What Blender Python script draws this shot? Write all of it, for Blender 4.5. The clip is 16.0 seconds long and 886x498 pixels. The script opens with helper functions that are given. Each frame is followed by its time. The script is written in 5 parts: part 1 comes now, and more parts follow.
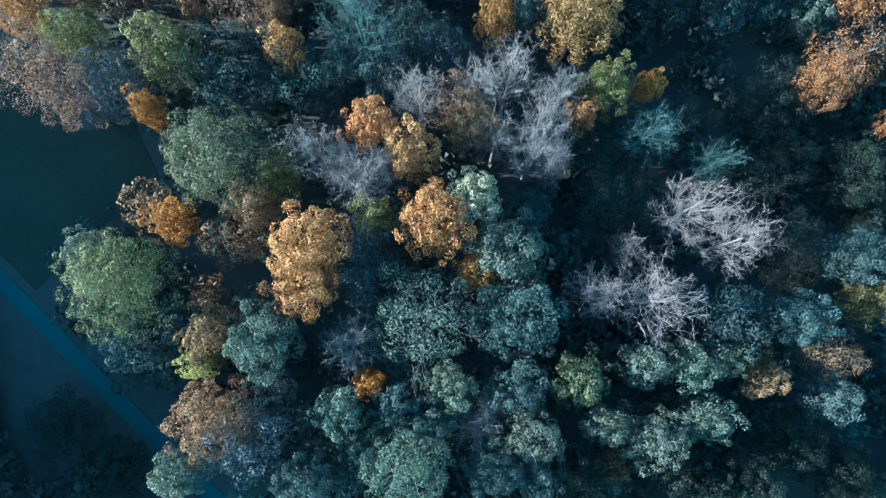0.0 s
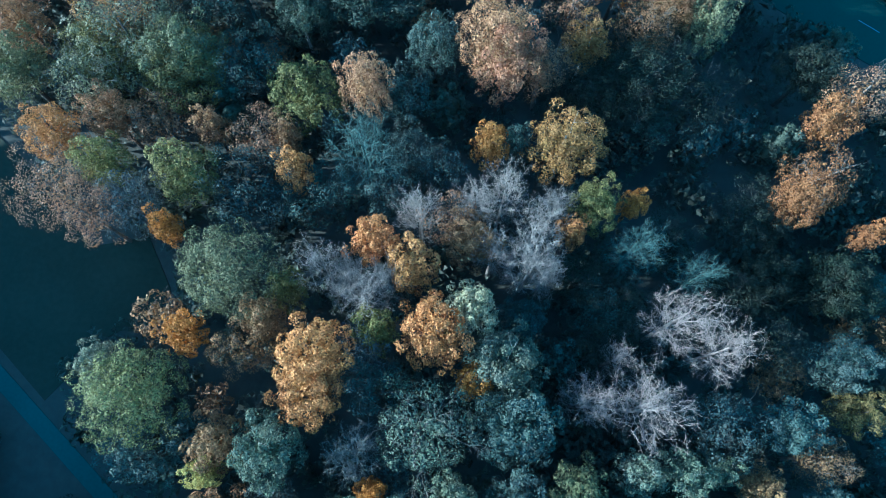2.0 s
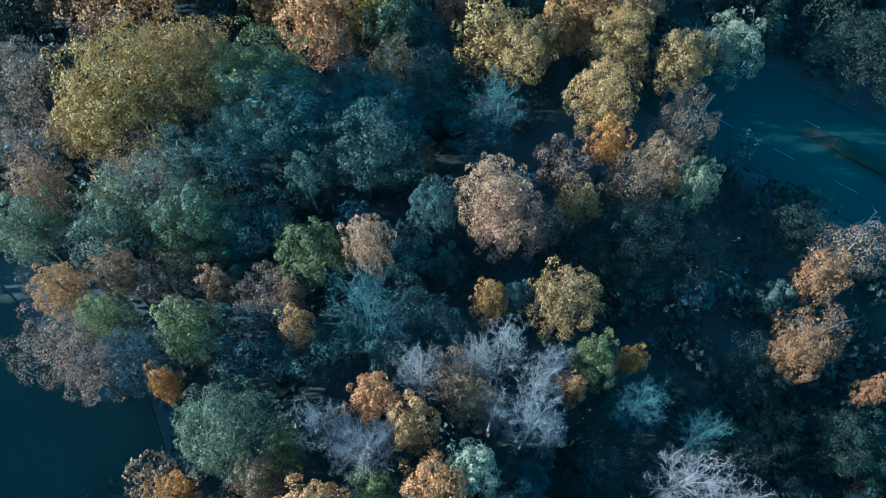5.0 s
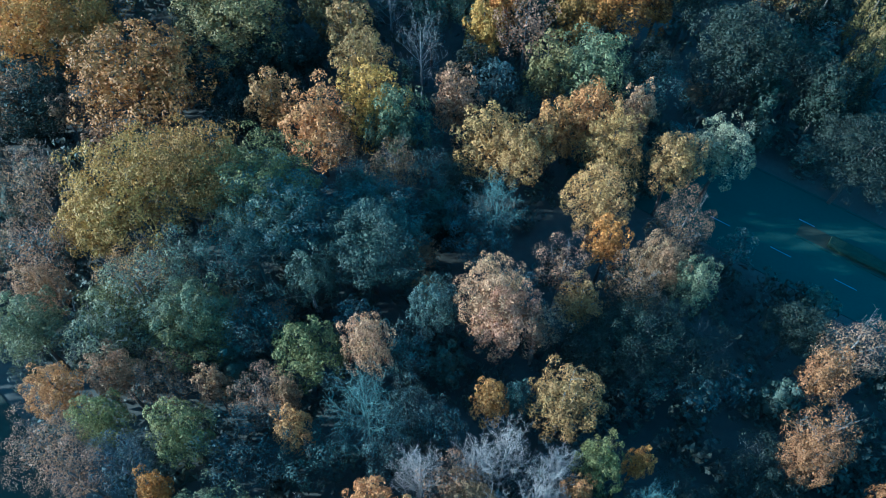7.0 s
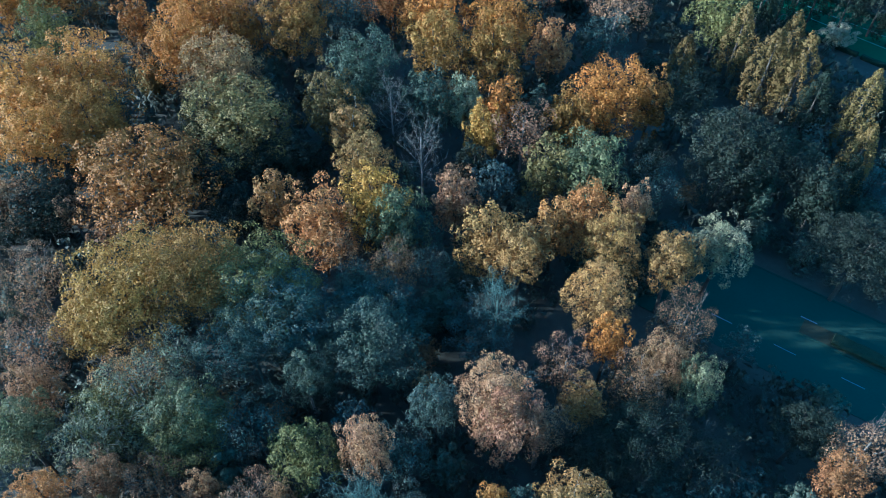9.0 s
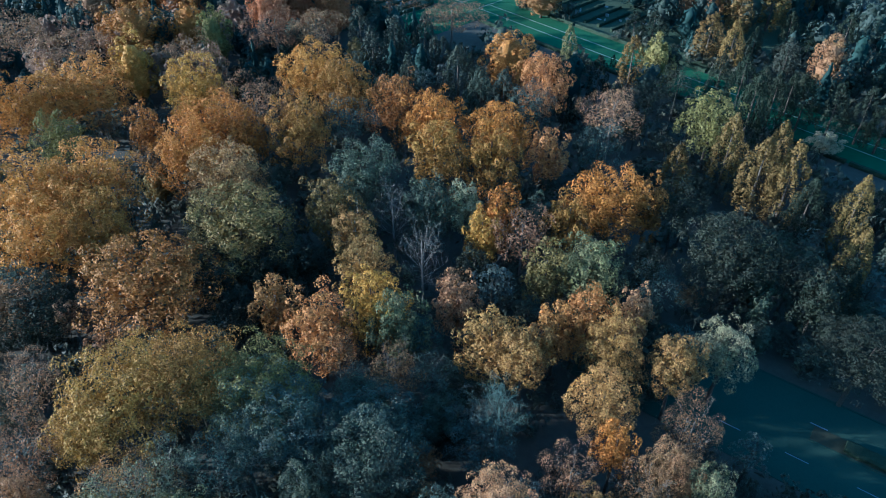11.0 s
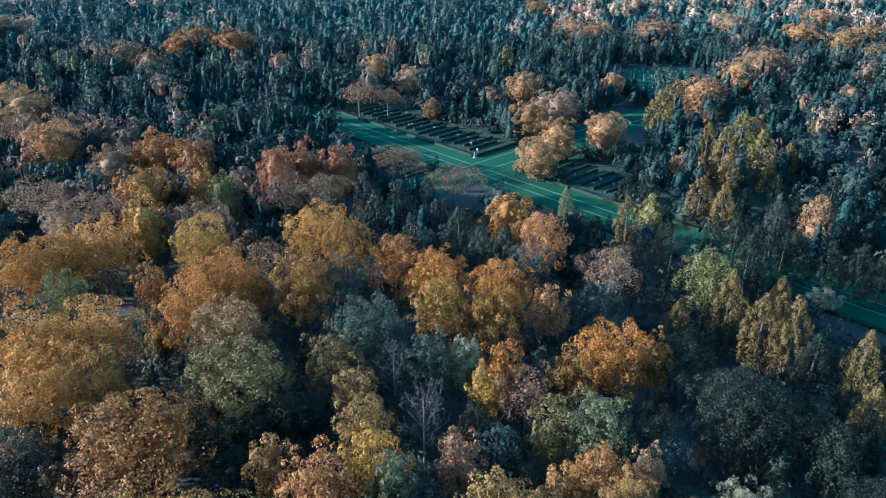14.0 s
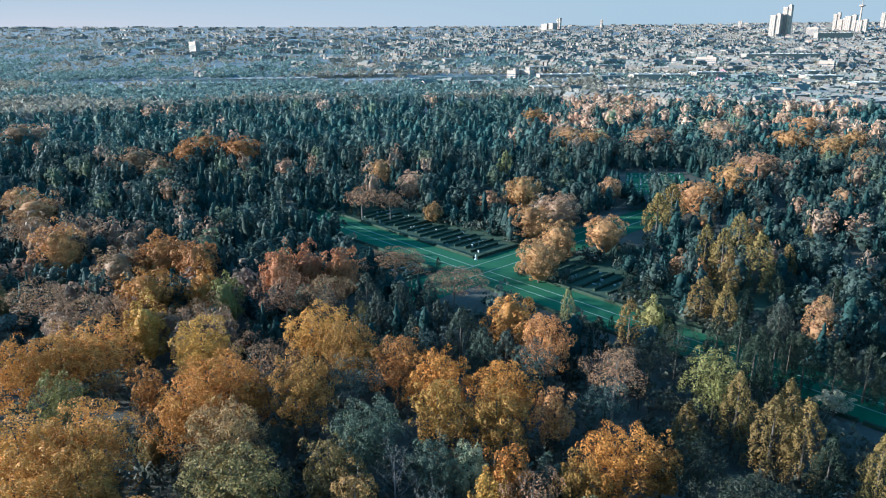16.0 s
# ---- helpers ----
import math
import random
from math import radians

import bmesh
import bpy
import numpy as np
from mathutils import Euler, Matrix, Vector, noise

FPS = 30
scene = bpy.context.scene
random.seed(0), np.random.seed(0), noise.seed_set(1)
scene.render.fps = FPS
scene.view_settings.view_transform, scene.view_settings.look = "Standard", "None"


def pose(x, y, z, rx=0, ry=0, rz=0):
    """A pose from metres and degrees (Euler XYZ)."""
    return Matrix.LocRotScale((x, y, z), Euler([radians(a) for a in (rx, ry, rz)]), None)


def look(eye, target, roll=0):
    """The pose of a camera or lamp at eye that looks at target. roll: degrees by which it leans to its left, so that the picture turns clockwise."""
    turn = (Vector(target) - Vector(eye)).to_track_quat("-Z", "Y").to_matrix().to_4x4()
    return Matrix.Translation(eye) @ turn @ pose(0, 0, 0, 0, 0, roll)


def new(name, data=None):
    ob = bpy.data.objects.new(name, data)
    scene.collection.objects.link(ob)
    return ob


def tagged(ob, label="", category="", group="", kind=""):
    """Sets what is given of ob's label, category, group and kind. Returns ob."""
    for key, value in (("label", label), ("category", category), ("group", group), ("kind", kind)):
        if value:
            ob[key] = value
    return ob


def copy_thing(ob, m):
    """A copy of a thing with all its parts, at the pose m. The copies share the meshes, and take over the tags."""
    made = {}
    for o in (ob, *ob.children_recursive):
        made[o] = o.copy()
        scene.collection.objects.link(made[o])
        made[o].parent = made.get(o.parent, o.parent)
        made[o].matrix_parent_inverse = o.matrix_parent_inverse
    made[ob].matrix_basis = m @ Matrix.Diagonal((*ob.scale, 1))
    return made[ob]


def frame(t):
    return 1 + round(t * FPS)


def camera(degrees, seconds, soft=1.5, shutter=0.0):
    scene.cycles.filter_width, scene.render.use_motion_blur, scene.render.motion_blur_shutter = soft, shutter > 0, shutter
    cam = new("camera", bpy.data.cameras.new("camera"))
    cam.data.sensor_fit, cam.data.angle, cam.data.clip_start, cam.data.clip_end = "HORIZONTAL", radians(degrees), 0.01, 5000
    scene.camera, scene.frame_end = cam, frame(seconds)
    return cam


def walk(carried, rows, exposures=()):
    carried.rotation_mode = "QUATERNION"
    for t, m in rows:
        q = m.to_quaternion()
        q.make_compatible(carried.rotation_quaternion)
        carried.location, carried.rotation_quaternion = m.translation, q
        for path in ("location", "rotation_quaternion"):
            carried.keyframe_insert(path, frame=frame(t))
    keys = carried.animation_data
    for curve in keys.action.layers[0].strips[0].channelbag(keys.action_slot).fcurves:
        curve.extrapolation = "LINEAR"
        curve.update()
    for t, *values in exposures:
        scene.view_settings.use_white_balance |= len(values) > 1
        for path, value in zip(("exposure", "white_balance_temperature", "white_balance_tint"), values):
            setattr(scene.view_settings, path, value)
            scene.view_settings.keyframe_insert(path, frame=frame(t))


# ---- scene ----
cam = camera(64.4, 16.0, 1.0)
PATH = [
    (0, 0.00, 0.00, 72.00, 0.00, -83.20, -0.40),
    (0.5, -0.01, 0.03, 73.04, -0.01, -81.02, -0.44),
    (1, -0.02, 0.07, 73.97, -0.03, -79.00, -0.45),
    (1.5, -0.02, 0.15, 74.75, -0.06, -76.85, -0.45),
    (2, 0.01, 0.27, 75.30, -0.12, -74.90, -0.42),
    (2.5, 0.02, 0.41, 75.76, -0.13, -72.81, -0.43),
    (3, 0.02, 0.53, 76.10, -0.15, -70.91, -0.41),
    (3.5, 0.01, 0.61, 76.34, -0.14, -68.83, -0.44),
    (4, -0.00, 0.65, 76.47, -0.20, -66.90, -0.39),
    (6.5, 0.07, 0.69, 76.57, -0.35, -56.83, -0.30),
    (7, 0.12, 0.72, 76.56, -0.36, -54.94, -0.25),
    (7.5, 0.18, 0.77, 76.55, -0.41, -52.96, -0.18),
    (8, 0.22, 0.82, 76.60, -0.43, -51.08, -0.11),
    (8.5, 0.24, 0.88, 76.67, -0.43, -49.05, -0.07),
    (9, 0.25, 0.92, 76.73, -0.44, -47.11, -0.06),
    (11.5, 0.21, 1.02, 76.94, -0.51, -36.70, 0.06),
    (12, 0.21, 0.97, 76.95, -0.51, -34.64, 0.08),
    (12.5, 0.18, 0.93, 76.91, -0.51, -32.40, 0.10),
    (13, 0.13, 0.90, 76.81, -0.54, -30.29, 0.15),
    (13.5, 0.10, 0.86, 76.71, -0.51, -28.03, 0.17),
    (14, 0.07, 0.84, 76.61, -0.51, -25.94, 0.20),
    (14.5, 0.03, 0.83, 76.55, -0.50, -23.73, 0.25),
    (15, -0.00, 0.81, 76.51, -0.48, -21.70, 0.25),
    (15.5, -0.04, 0.79, 76.49, -0.46, -19.59, 0.29),
    (16, -0.07, 0.75, 76.46, -0.45, -17.65, 0.31),
]
EXPOSURES = [(0.0, 2.40, 4170, -9.0), (4.0, 2.07, 3780, -12.0), (8.0, 2.02, 3930, -7.0), (12.0, 1.64, 4430, 3.0), (14.0, 1.87, 4420, 3.0), (16.0, 1.95, 4770, 2.0)]
walk(cam, [(t, pose(x, y, z, 90 + pitch, roll, yaw)) for t, x, y, z, yaw, pitch, roll in PATH], EXPOSURES)

# ---- daylight: low sun from the left, a little ahead ----
SUN_FROM = Vector((-0.99, 0.03, 0.0)).normalized()
SUN_HEIGHT = radians(14.0)
world = bpy.data.worlds.new("sky")
scene.world = world
world.use_nodes = True
sky = world.node_tree.nodes.new("ShaderNodeTexSky")
sky.sky_type = "NISHITA"
sky.sun_disc = False
sky.sun_elevation = SUN_HEIGHT
sky.sun_rotation = math.atan2(SUN_FROM.x, SUN_FROM.y)
sky.air_density, sky.dust_density, sky.ozone_density = 1.0, 0.6, 1.2
world.node_tree.nodes["Background"].inputs["Strength"].default_value = 0.096
cool = world.node_tree.nodes.new("ShaderNodeMix")
cool.data_type, cool.blend_type = "RGBA", "MULTIPLY"
cool.inputs[0].default_value, cool.inputs[7].default_value = 1.0, (0.77, 1.08, 1.08, 1.0)
world.node_tree.links.new(sky.outputs[0], cool.inputs[6])
world.node_tree.links.new(cool.outputs[2], world.node_tree.nodes["Background"].inputs["Color"])
sun = new("sun", bpy.data.lights.new("sun", "SUN"))
sun.data.energy, sun.data.angle, sun.data.color = 5.0, radians(0.6), (1.0, 0.84, 0.66)
sun_dir = SUN_FROM * math.cos(SUN_HEIGHT) + Vector((0, 0, math.sin(SUN_HEIGHT)))
sun.matrix_world = look(sun_dir * 300, (0, 0, 0))

# ---- materials ----


class Nodes:
    """A material's node tree, with short ways to add nodes and links."""

    def __init__(self, name):
        self.mat = bpy.data.materials.new(name)
        self.mat.use_nodes = True
        self.tree = self.mat.node_tree
        self.bsdf = self.tree.nodes["Principled BSDF"]
        self.out = self.tree.nodes["Material Output"]

    def add(self, kind, **values):
        node = self.tree.nodes.new("ShaderNode" + kind)
        for key, value in values.items():
            node.inputs[key.replace("_", " ")].default_value = value
        return node

    def link(self, a, b):
        self.tree.links.new(a, b)

    def noise(self, scale, detail=4.0, rough=0.6, coord="Object"):
        n = self.add("TexNoise", Scale=scale, Detail=detail, Roughness=rough)
        self.link(self.add("TexCoord").outputs[coord], n.inputs["Vector"])
        return n.outputs["Fac"]

    def ramp(self, fac, *stops):
        n = self.add("ValToRGB")
        el = n.color_ramp.elements
        while len(el) < len(stops):
            el.new(0.5)
        for e, (at, col) in zip(el, stops):
            e.position, e.color = at, (*col, 1.0)
        self.link(fac, n.inputs["Fac"])
        return n.outputs["Color"]

    def mix(self, fac, a, b, blend="MIX"):
        n = self.tree.nodes.new("ShaderNodeMix")
        n.data_type, n.blend_type = "RGBA", blend
        for sock, val in ((n.inputs[0], fac), (n.inputs[6], a), (n.inputs[7], b)):
            if isinstance(val, (int, float)):
                sock.default_value = val
            elif isinstance(val, tuple):
                sock.default_value = (*val, 1.0)
            else:
                self.link(val, sock)
        return n.outputs[2]

    def bump(self, height, strength, distance=0.1):
        n = self.add("Bump", Strength=strength, Distance=distance)
        self.link(height, n.inputs["Height"])
        self.link(n.outputs[0], self.bsdf.inputs["Normal"])

    def base(self, colour, rough=0.8, spec=0.2):
        if isinstance(colour, tuple):
            self.bsdf.inputs["Base Color"].default_value = (*colour, 1.0)
        else:
            self.link(colour, self.bsdf.inputs["Base Color"])
        self.bsdf.inputs["Roughness"].default_value = rough
        self.bsdf.inputs["Specular IOR Level"].default_value = spec
        return self.mat


def leaf_material(name, under, spread, through_light, sheen=0.12, grain=0.3):
    """Leaves: the object's own tint, some of them turned to the tint of the underside, each leaf a little different."""
    n = Nodes(name)
    info = n.add("ObjectInfo")
    tint = info.outputs["Color"]
    each = n.add("NewGeometry").outputs["Random Per Island"]
    patch = n.ramp(n.noise(0.32, 2.0), (0.42, (0, 0, 0)), (0.66, (1, 1, 1)))
    turned = n.mix(1.0, tint, under, "MULTIPLY")
    col = n.mix(patch, tint, turned)
    shade = n.ramp(each, (0.0, (1 - spread,) * 3), (0.55, (1.0, 1.0, 1.0)), (1.0, (1 + spread, 1 + spread, 1 + 0.8 * spread)))
    col = n.mix(1.0, col, shade, "MULTIPLY")
    col = n.mix(1.0, col, n.ramp(n.noise(7.0, 2.0), (0.34, (1 - 1.25 * grain,) * 3), (0.66, (1 + 0.75 * grain,) * 3)), "MULTIPLY")
    mat = n.base(col, 0.62, sheen)
    trans = n.add("BsdfTranslucent")
    n.link(col, trans.inputs["Color"])
    blend = n.add("MixShader", Fac=through_light)
    n.link(n.bsdf.outputs[0], blend.inputs[1])
    n.link(trans.outputs[0], blend.inputs[2])
    n.link(blend.outputs[0], n.out.inputs["Surface"])
    return mat


LEAF = leaf_material("autumn_leaves", (0.86, 0.90, 0.76), 0.30, 0.24)
FAR_LEAF = leaf_material("far_leaves", (0.86, 0.92, 0.80), 0.12, 0.30, 0.12, 0.12)
NEEDLE = leaf_material("needles", (0.90, 0.95, 0.85), 0.18, 0.12, 0.08)
FAR_NEEDLE = leaf_material("far_needles", (0.94, 0.97, 0.92), 0.08, 0.20, 0.04, 0.08)


def bark_material():
    n = Nodes("bark")
    tint = n.add("ObjectInfo").outputs["Color"]
    streak = n.noise(3.0, 6.0)
    col = n.mix(1.0, tint, n.ramp(streak, (0.3, (0.55, 0.52, 0.5)), (0.7, (1.15, 1.12, 1.1))), "MULTIPLY")
    n.bump(streak, 0.5)
    return n.base(col, 0.85, 0.15)


BARK = bark_material()


def mottled(name, dark, light, scale, fine=9.0, rough=0.9, bump=0.3, spec=0.15):
    """A plain surface with stains at one scale and grain at a finer one."""
    n = Nodes(name)
    big, small = n.noise(scale), n.noise(scale * fine, 6.0)
    col = n.mix(0.5, n.ramp(big, (0.32, dark), (0.68, light)), n.ramp(small, (0.3, dark), (0.7, light)))
    if bump:
        n.bump(small, bump)
    return n.base(col, rough, spec)




def floor_material():
    """Leaf litter in the wood; grey yards, streets and gardens where the town begins; beyond it paler ground, with haze
    put into its colour.
    """
    n = Nodes("leaf_litter")
    big, small = n.noise(0.11), n.noise(1.0, 6.0)
    dark, light = (0.042, 0.042, 0.035), (0.072, 0.070, 0.058)
    wood = n.mix(0.5, n.ramp(big, (0.32, dark), (0.68, light)), n.ramp(small, (0.3, dark), (0.7, light)))
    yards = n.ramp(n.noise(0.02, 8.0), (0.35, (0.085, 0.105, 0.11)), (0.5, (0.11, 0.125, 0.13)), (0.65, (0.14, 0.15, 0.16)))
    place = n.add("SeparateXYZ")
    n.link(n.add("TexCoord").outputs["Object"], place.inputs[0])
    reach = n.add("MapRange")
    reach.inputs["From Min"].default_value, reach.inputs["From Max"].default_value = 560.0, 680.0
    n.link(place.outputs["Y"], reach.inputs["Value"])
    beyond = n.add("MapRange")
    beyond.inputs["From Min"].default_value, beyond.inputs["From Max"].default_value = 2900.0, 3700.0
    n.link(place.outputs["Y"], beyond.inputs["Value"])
    hazed_ground = n.ramp(n.noise(0.004, 5.0), (0.4, (0.14, 0.155, 0.165)), (0.6, (0.18, 0.19, 0.20)))
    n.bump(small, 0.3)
    return n.base(n.mix(beyond.outputs[0], n.mix(reach.outputs[0], wood, yards), hazed_ground), 0.9, 0.15)


FLOOR = floor_material()
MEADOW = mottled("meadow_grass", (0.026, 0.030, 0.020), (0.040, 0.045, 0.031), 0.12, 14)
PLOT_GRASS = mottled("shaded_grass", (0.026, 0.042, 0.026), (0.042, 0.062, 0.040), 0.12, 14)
LAWN = mottled("lawn_grass", (0.014, 0.060, 0.028), (0.022, 0.082, 0.038), 0.06, 14)
ASPHALT = mottled("asphalt", (0.020, 0.043, 0.034), (0.028, 0.055, 0.043), 0.15, 20, 0.85)
WORN_ASPHALT = mottled("worn_asphalt", (0.026, 0.066, 0.060), (0.040, 0.088, 0.080), 0.15, 20, 0.85)
PAINT = mottled("road_paint", (0.103, 0.118, 0.148), (0.175, 0.204, 0.261), 2.0)
GRAVEL = mottled("pale_gravel", (0.13, 0.17, 0.15), (0.22, 0.27, 0.24), 0.8)
MARBLE = mottled("white_marble", (0.34, 0.35, 0.35), (0.48, 0.50, 0.50), 2.0)
STONE = mottled("grave_stone", (0.14, 0.145, 0.14), (0.30, 0.30, 0.285), 1.2)
HEDGE = mottled("clipped_hedge", (0.013, 0.024, 0.014), (0.030, 0.044, 0.026), 1.6, 6, 0.85, 0.8)


def varied(name, stops, rough=0.85, spec=0.2):
    """One tint for each separate building."""
    n = Nodes(name)
    each = n.add("NewGeometry").outputs["Random Per Island"]
    col = n.ramp(each, *stops)
    col = n.mix(0.35, col, n.ramp(n.noise(0.05, 5.0), (0.3, (0.2, 0.2, 0.2)), (0.7, (1.0, 1.0, 1.0))), "MULTIPLY")
    return n.base(col, rough, spec)


WALLS = varied("house_walls", ((0.0, (0.148, 0.12, 0.102)), (0.5, (0.18, 0.146, 0.122)), (0.85, (0.246, 0.197, 0.16)), (1.0, (0.18, 0.113, 0.086))))
ROOFS = varied("house_roofs", ((0.0, (0.157, 0.112, 0.089)), (0.35, (0.119, 0.112, 0.104)), (0.7, (0.142, 0.133, 0.122)), (1.0, (0.166, 0.15, 0.133))))
PALE_ROOF = varied("hall_roofs", ((0.0, (0.163, 0.152, 0.14)), (0.5, (0.215, 0.196, 0.176)), (1.0, (0.284, 0.256, 0.223))))
CONCRETE = mottled("pale_concrete", (0.25, 0.185, 0.150), (0.32, 0.235, 0.190), 0.06)
DARK_GLASS = mottled("dark_glass", (0.06, 0.07, 0.08), (0.11, 0.12, 0.13), 0.2, rough=0.25, bump=0, spec=0.5)

# ---- mesh helpers ----


def fast_mesh(name, verts, tris, material=None, flat=False):
    """A mesh from arrays of places and triangles."""
    verts, tris = np.asarray(verts, np.float32), np.asarray(tris, np.int32)
    me = bpy.data.meshes.new(name)
    me.vertices.add(len(verts))
    me.vertices.foreach_set("co", verts.ravel())
    me.loops.add(tris.size)
    me.loops.foreach_set("vertex_index", tris.ravel())
    me.polygons.add(len(tris))
    me.polygons.foreach_set("loop_start", np.arange(0, tris.size, 3, dtype=np.int32))
    me.update(calc_edges=True)
    if flat:
        me.shade_flat()
    if material:
        me.materials.append(material)
    return me


def part(name, data, parent, label=""):
    ob = new(name, data)
    ob.parent = parent
    if label:
        tagged(ob, label)
    return ob


def bm_mesh(name, bm, *materials):
    me = bpy.data.meshes.new(name)
    bm.to_mesh(me)
    bm.free()
    for m in materials:
        me.materials.append(m)
    return me


def unit(v):
    return v / np.maximum(np.linalg.norm(v, axis=-1, keepdims=True), 1e-9)


def leaf_triangles(rng, centre, normal, size):
    """One small three-cornered leaf at each centre, facing along its normal."""
    n = len(centre)
    u = unit(np.cross(normal, rng.normal(size=(n, 3))))
    v = np.cross(unit(normal), u)
    size = np.broadcast_to(size, (n,))[:, None] * rng.uniform(0.7, 1.3, (n, 1))
    a = centre + u * size * 1.25
    b = centre + (-0.6 * u + 0.75 * v * rng.uniform(0.6, 1.2, (n, 1))) * size
    c = centre + (-0.6 * u - 0.75 * v * rng.uniform(0.6, 1.2, (n, 1))) * size
    return np.stack([a, b, c], 1).reshape(-1, 3), np.arange(3 * n).reshape(-1, 3)


def tubes(p0, p1, r0, r1, sides):
    """A tapered prism for each pair of ends."""
    p0, p1 = np.asarray(p0, float), np.asarray(p1, float)
    r0, r1 = np.asarray(r0, float), np.asarray(r1, float)
    d = unit(p1 - p0)
    side = unit(np.cross(d, np.where(np.abs(d[:, 2:]) > 0.9, (1.0, 0, 0), (0, 0, 1.0))))
    up = np.cross(d, side)
    verts, m = [], len(p0)
    for p, r in ((p0, r0), (p1, r1)):
        for k in range(sides):
            ang = 2 * math.pi * k / sides
            verts.append(p + (side * math.cos(ang) + up * math.sin(ang)) * r[:, None])
    verts = np.stack(verts, 1)
    tri = []
    for k in range(sides):
        j = (k + 1) % sides
        tri += [(k, j, sides + k), (j, sides + j, sides + k)]
    tris = (np.arange(m)[:, None, None] * 2 * sides + np.array(tri)[None]).reshape(-1, 3)
    return verts.reshape(-1, 3), tris


def joined(*pairs):
    verts, tris, off = [], [], 0
    for v, t in pairs:
        verts.append(v)
        tris.append(np.asarray(t) + off)
        off += len(v)
    return np.concatenate(verts), np.concatenate(tris)


# ---- trees: shapes of 1 m crown radius and 1 m height are stretched to each tree ----


def crown_shape(rng, radius, height, count, size, lobes, low=0.26, rough=0.32, span=1.45):
    """Leaves on the outer side of many rounded boughs that make up one dome, with gaps between them."""
    k = np.arange(lobes) + 0.5
    z = 1 - span * k / lobes
    ang = k * 2.39996 + rng.uniform(0, 6.28)
    flat = np.sqrt(np.maximum(0, 1 - z * z))
    out = np.stack([flat * np.cos(ang), flat * np.sin(ang), z], 1) + rng.normal(0, 0.10, (lobes, 3))
    mid, tall = height * (1 + low) / 2, height * (1 - low) / 2
    axes = np.array([radius, radius, tall])
    reach = rng.uniform(0.52, 0.90, (lobes, 1))
    centre = out * axes * reach + (0, 0, mid)
    rad = np.array([1, 1, tall / radius * 0.75 + 0.25]) * radius * rng.uniform(0.20, 0.38, (lobes, 1)) * (14 / lobes) ** 0.33
    pick = rng.choice(lobes, count, p=(w := rad[:, 0] ** 2) / w.sum())
    way = unit(rng.normal(size=(count, 3)) + 0.75 * unit(out[pick]) + (0, 0, 0.25))
    shell = 0.70 + 0.34 * rng.random((count, 1)) ** 0.7 + 0.18 * (rng.random((count, 1)) < 0.08)
    place = centre[pick] + way * rad[pick] * shell
    normal = unit(way + rough * rng.normal(size=(count, 3)))
    inner = count // 9
    deep = unit(rng.normal(size=(inner, 3))) * axes * 0.55 * rng.random((inner, 1)) ** 0.4 + (0, 0, mid)
    return joined(leaf_triangles(rng, place, normal, size), leaf_triangles(rng, deep, rng.normal(size=(inner, 3)), size * 2.2))


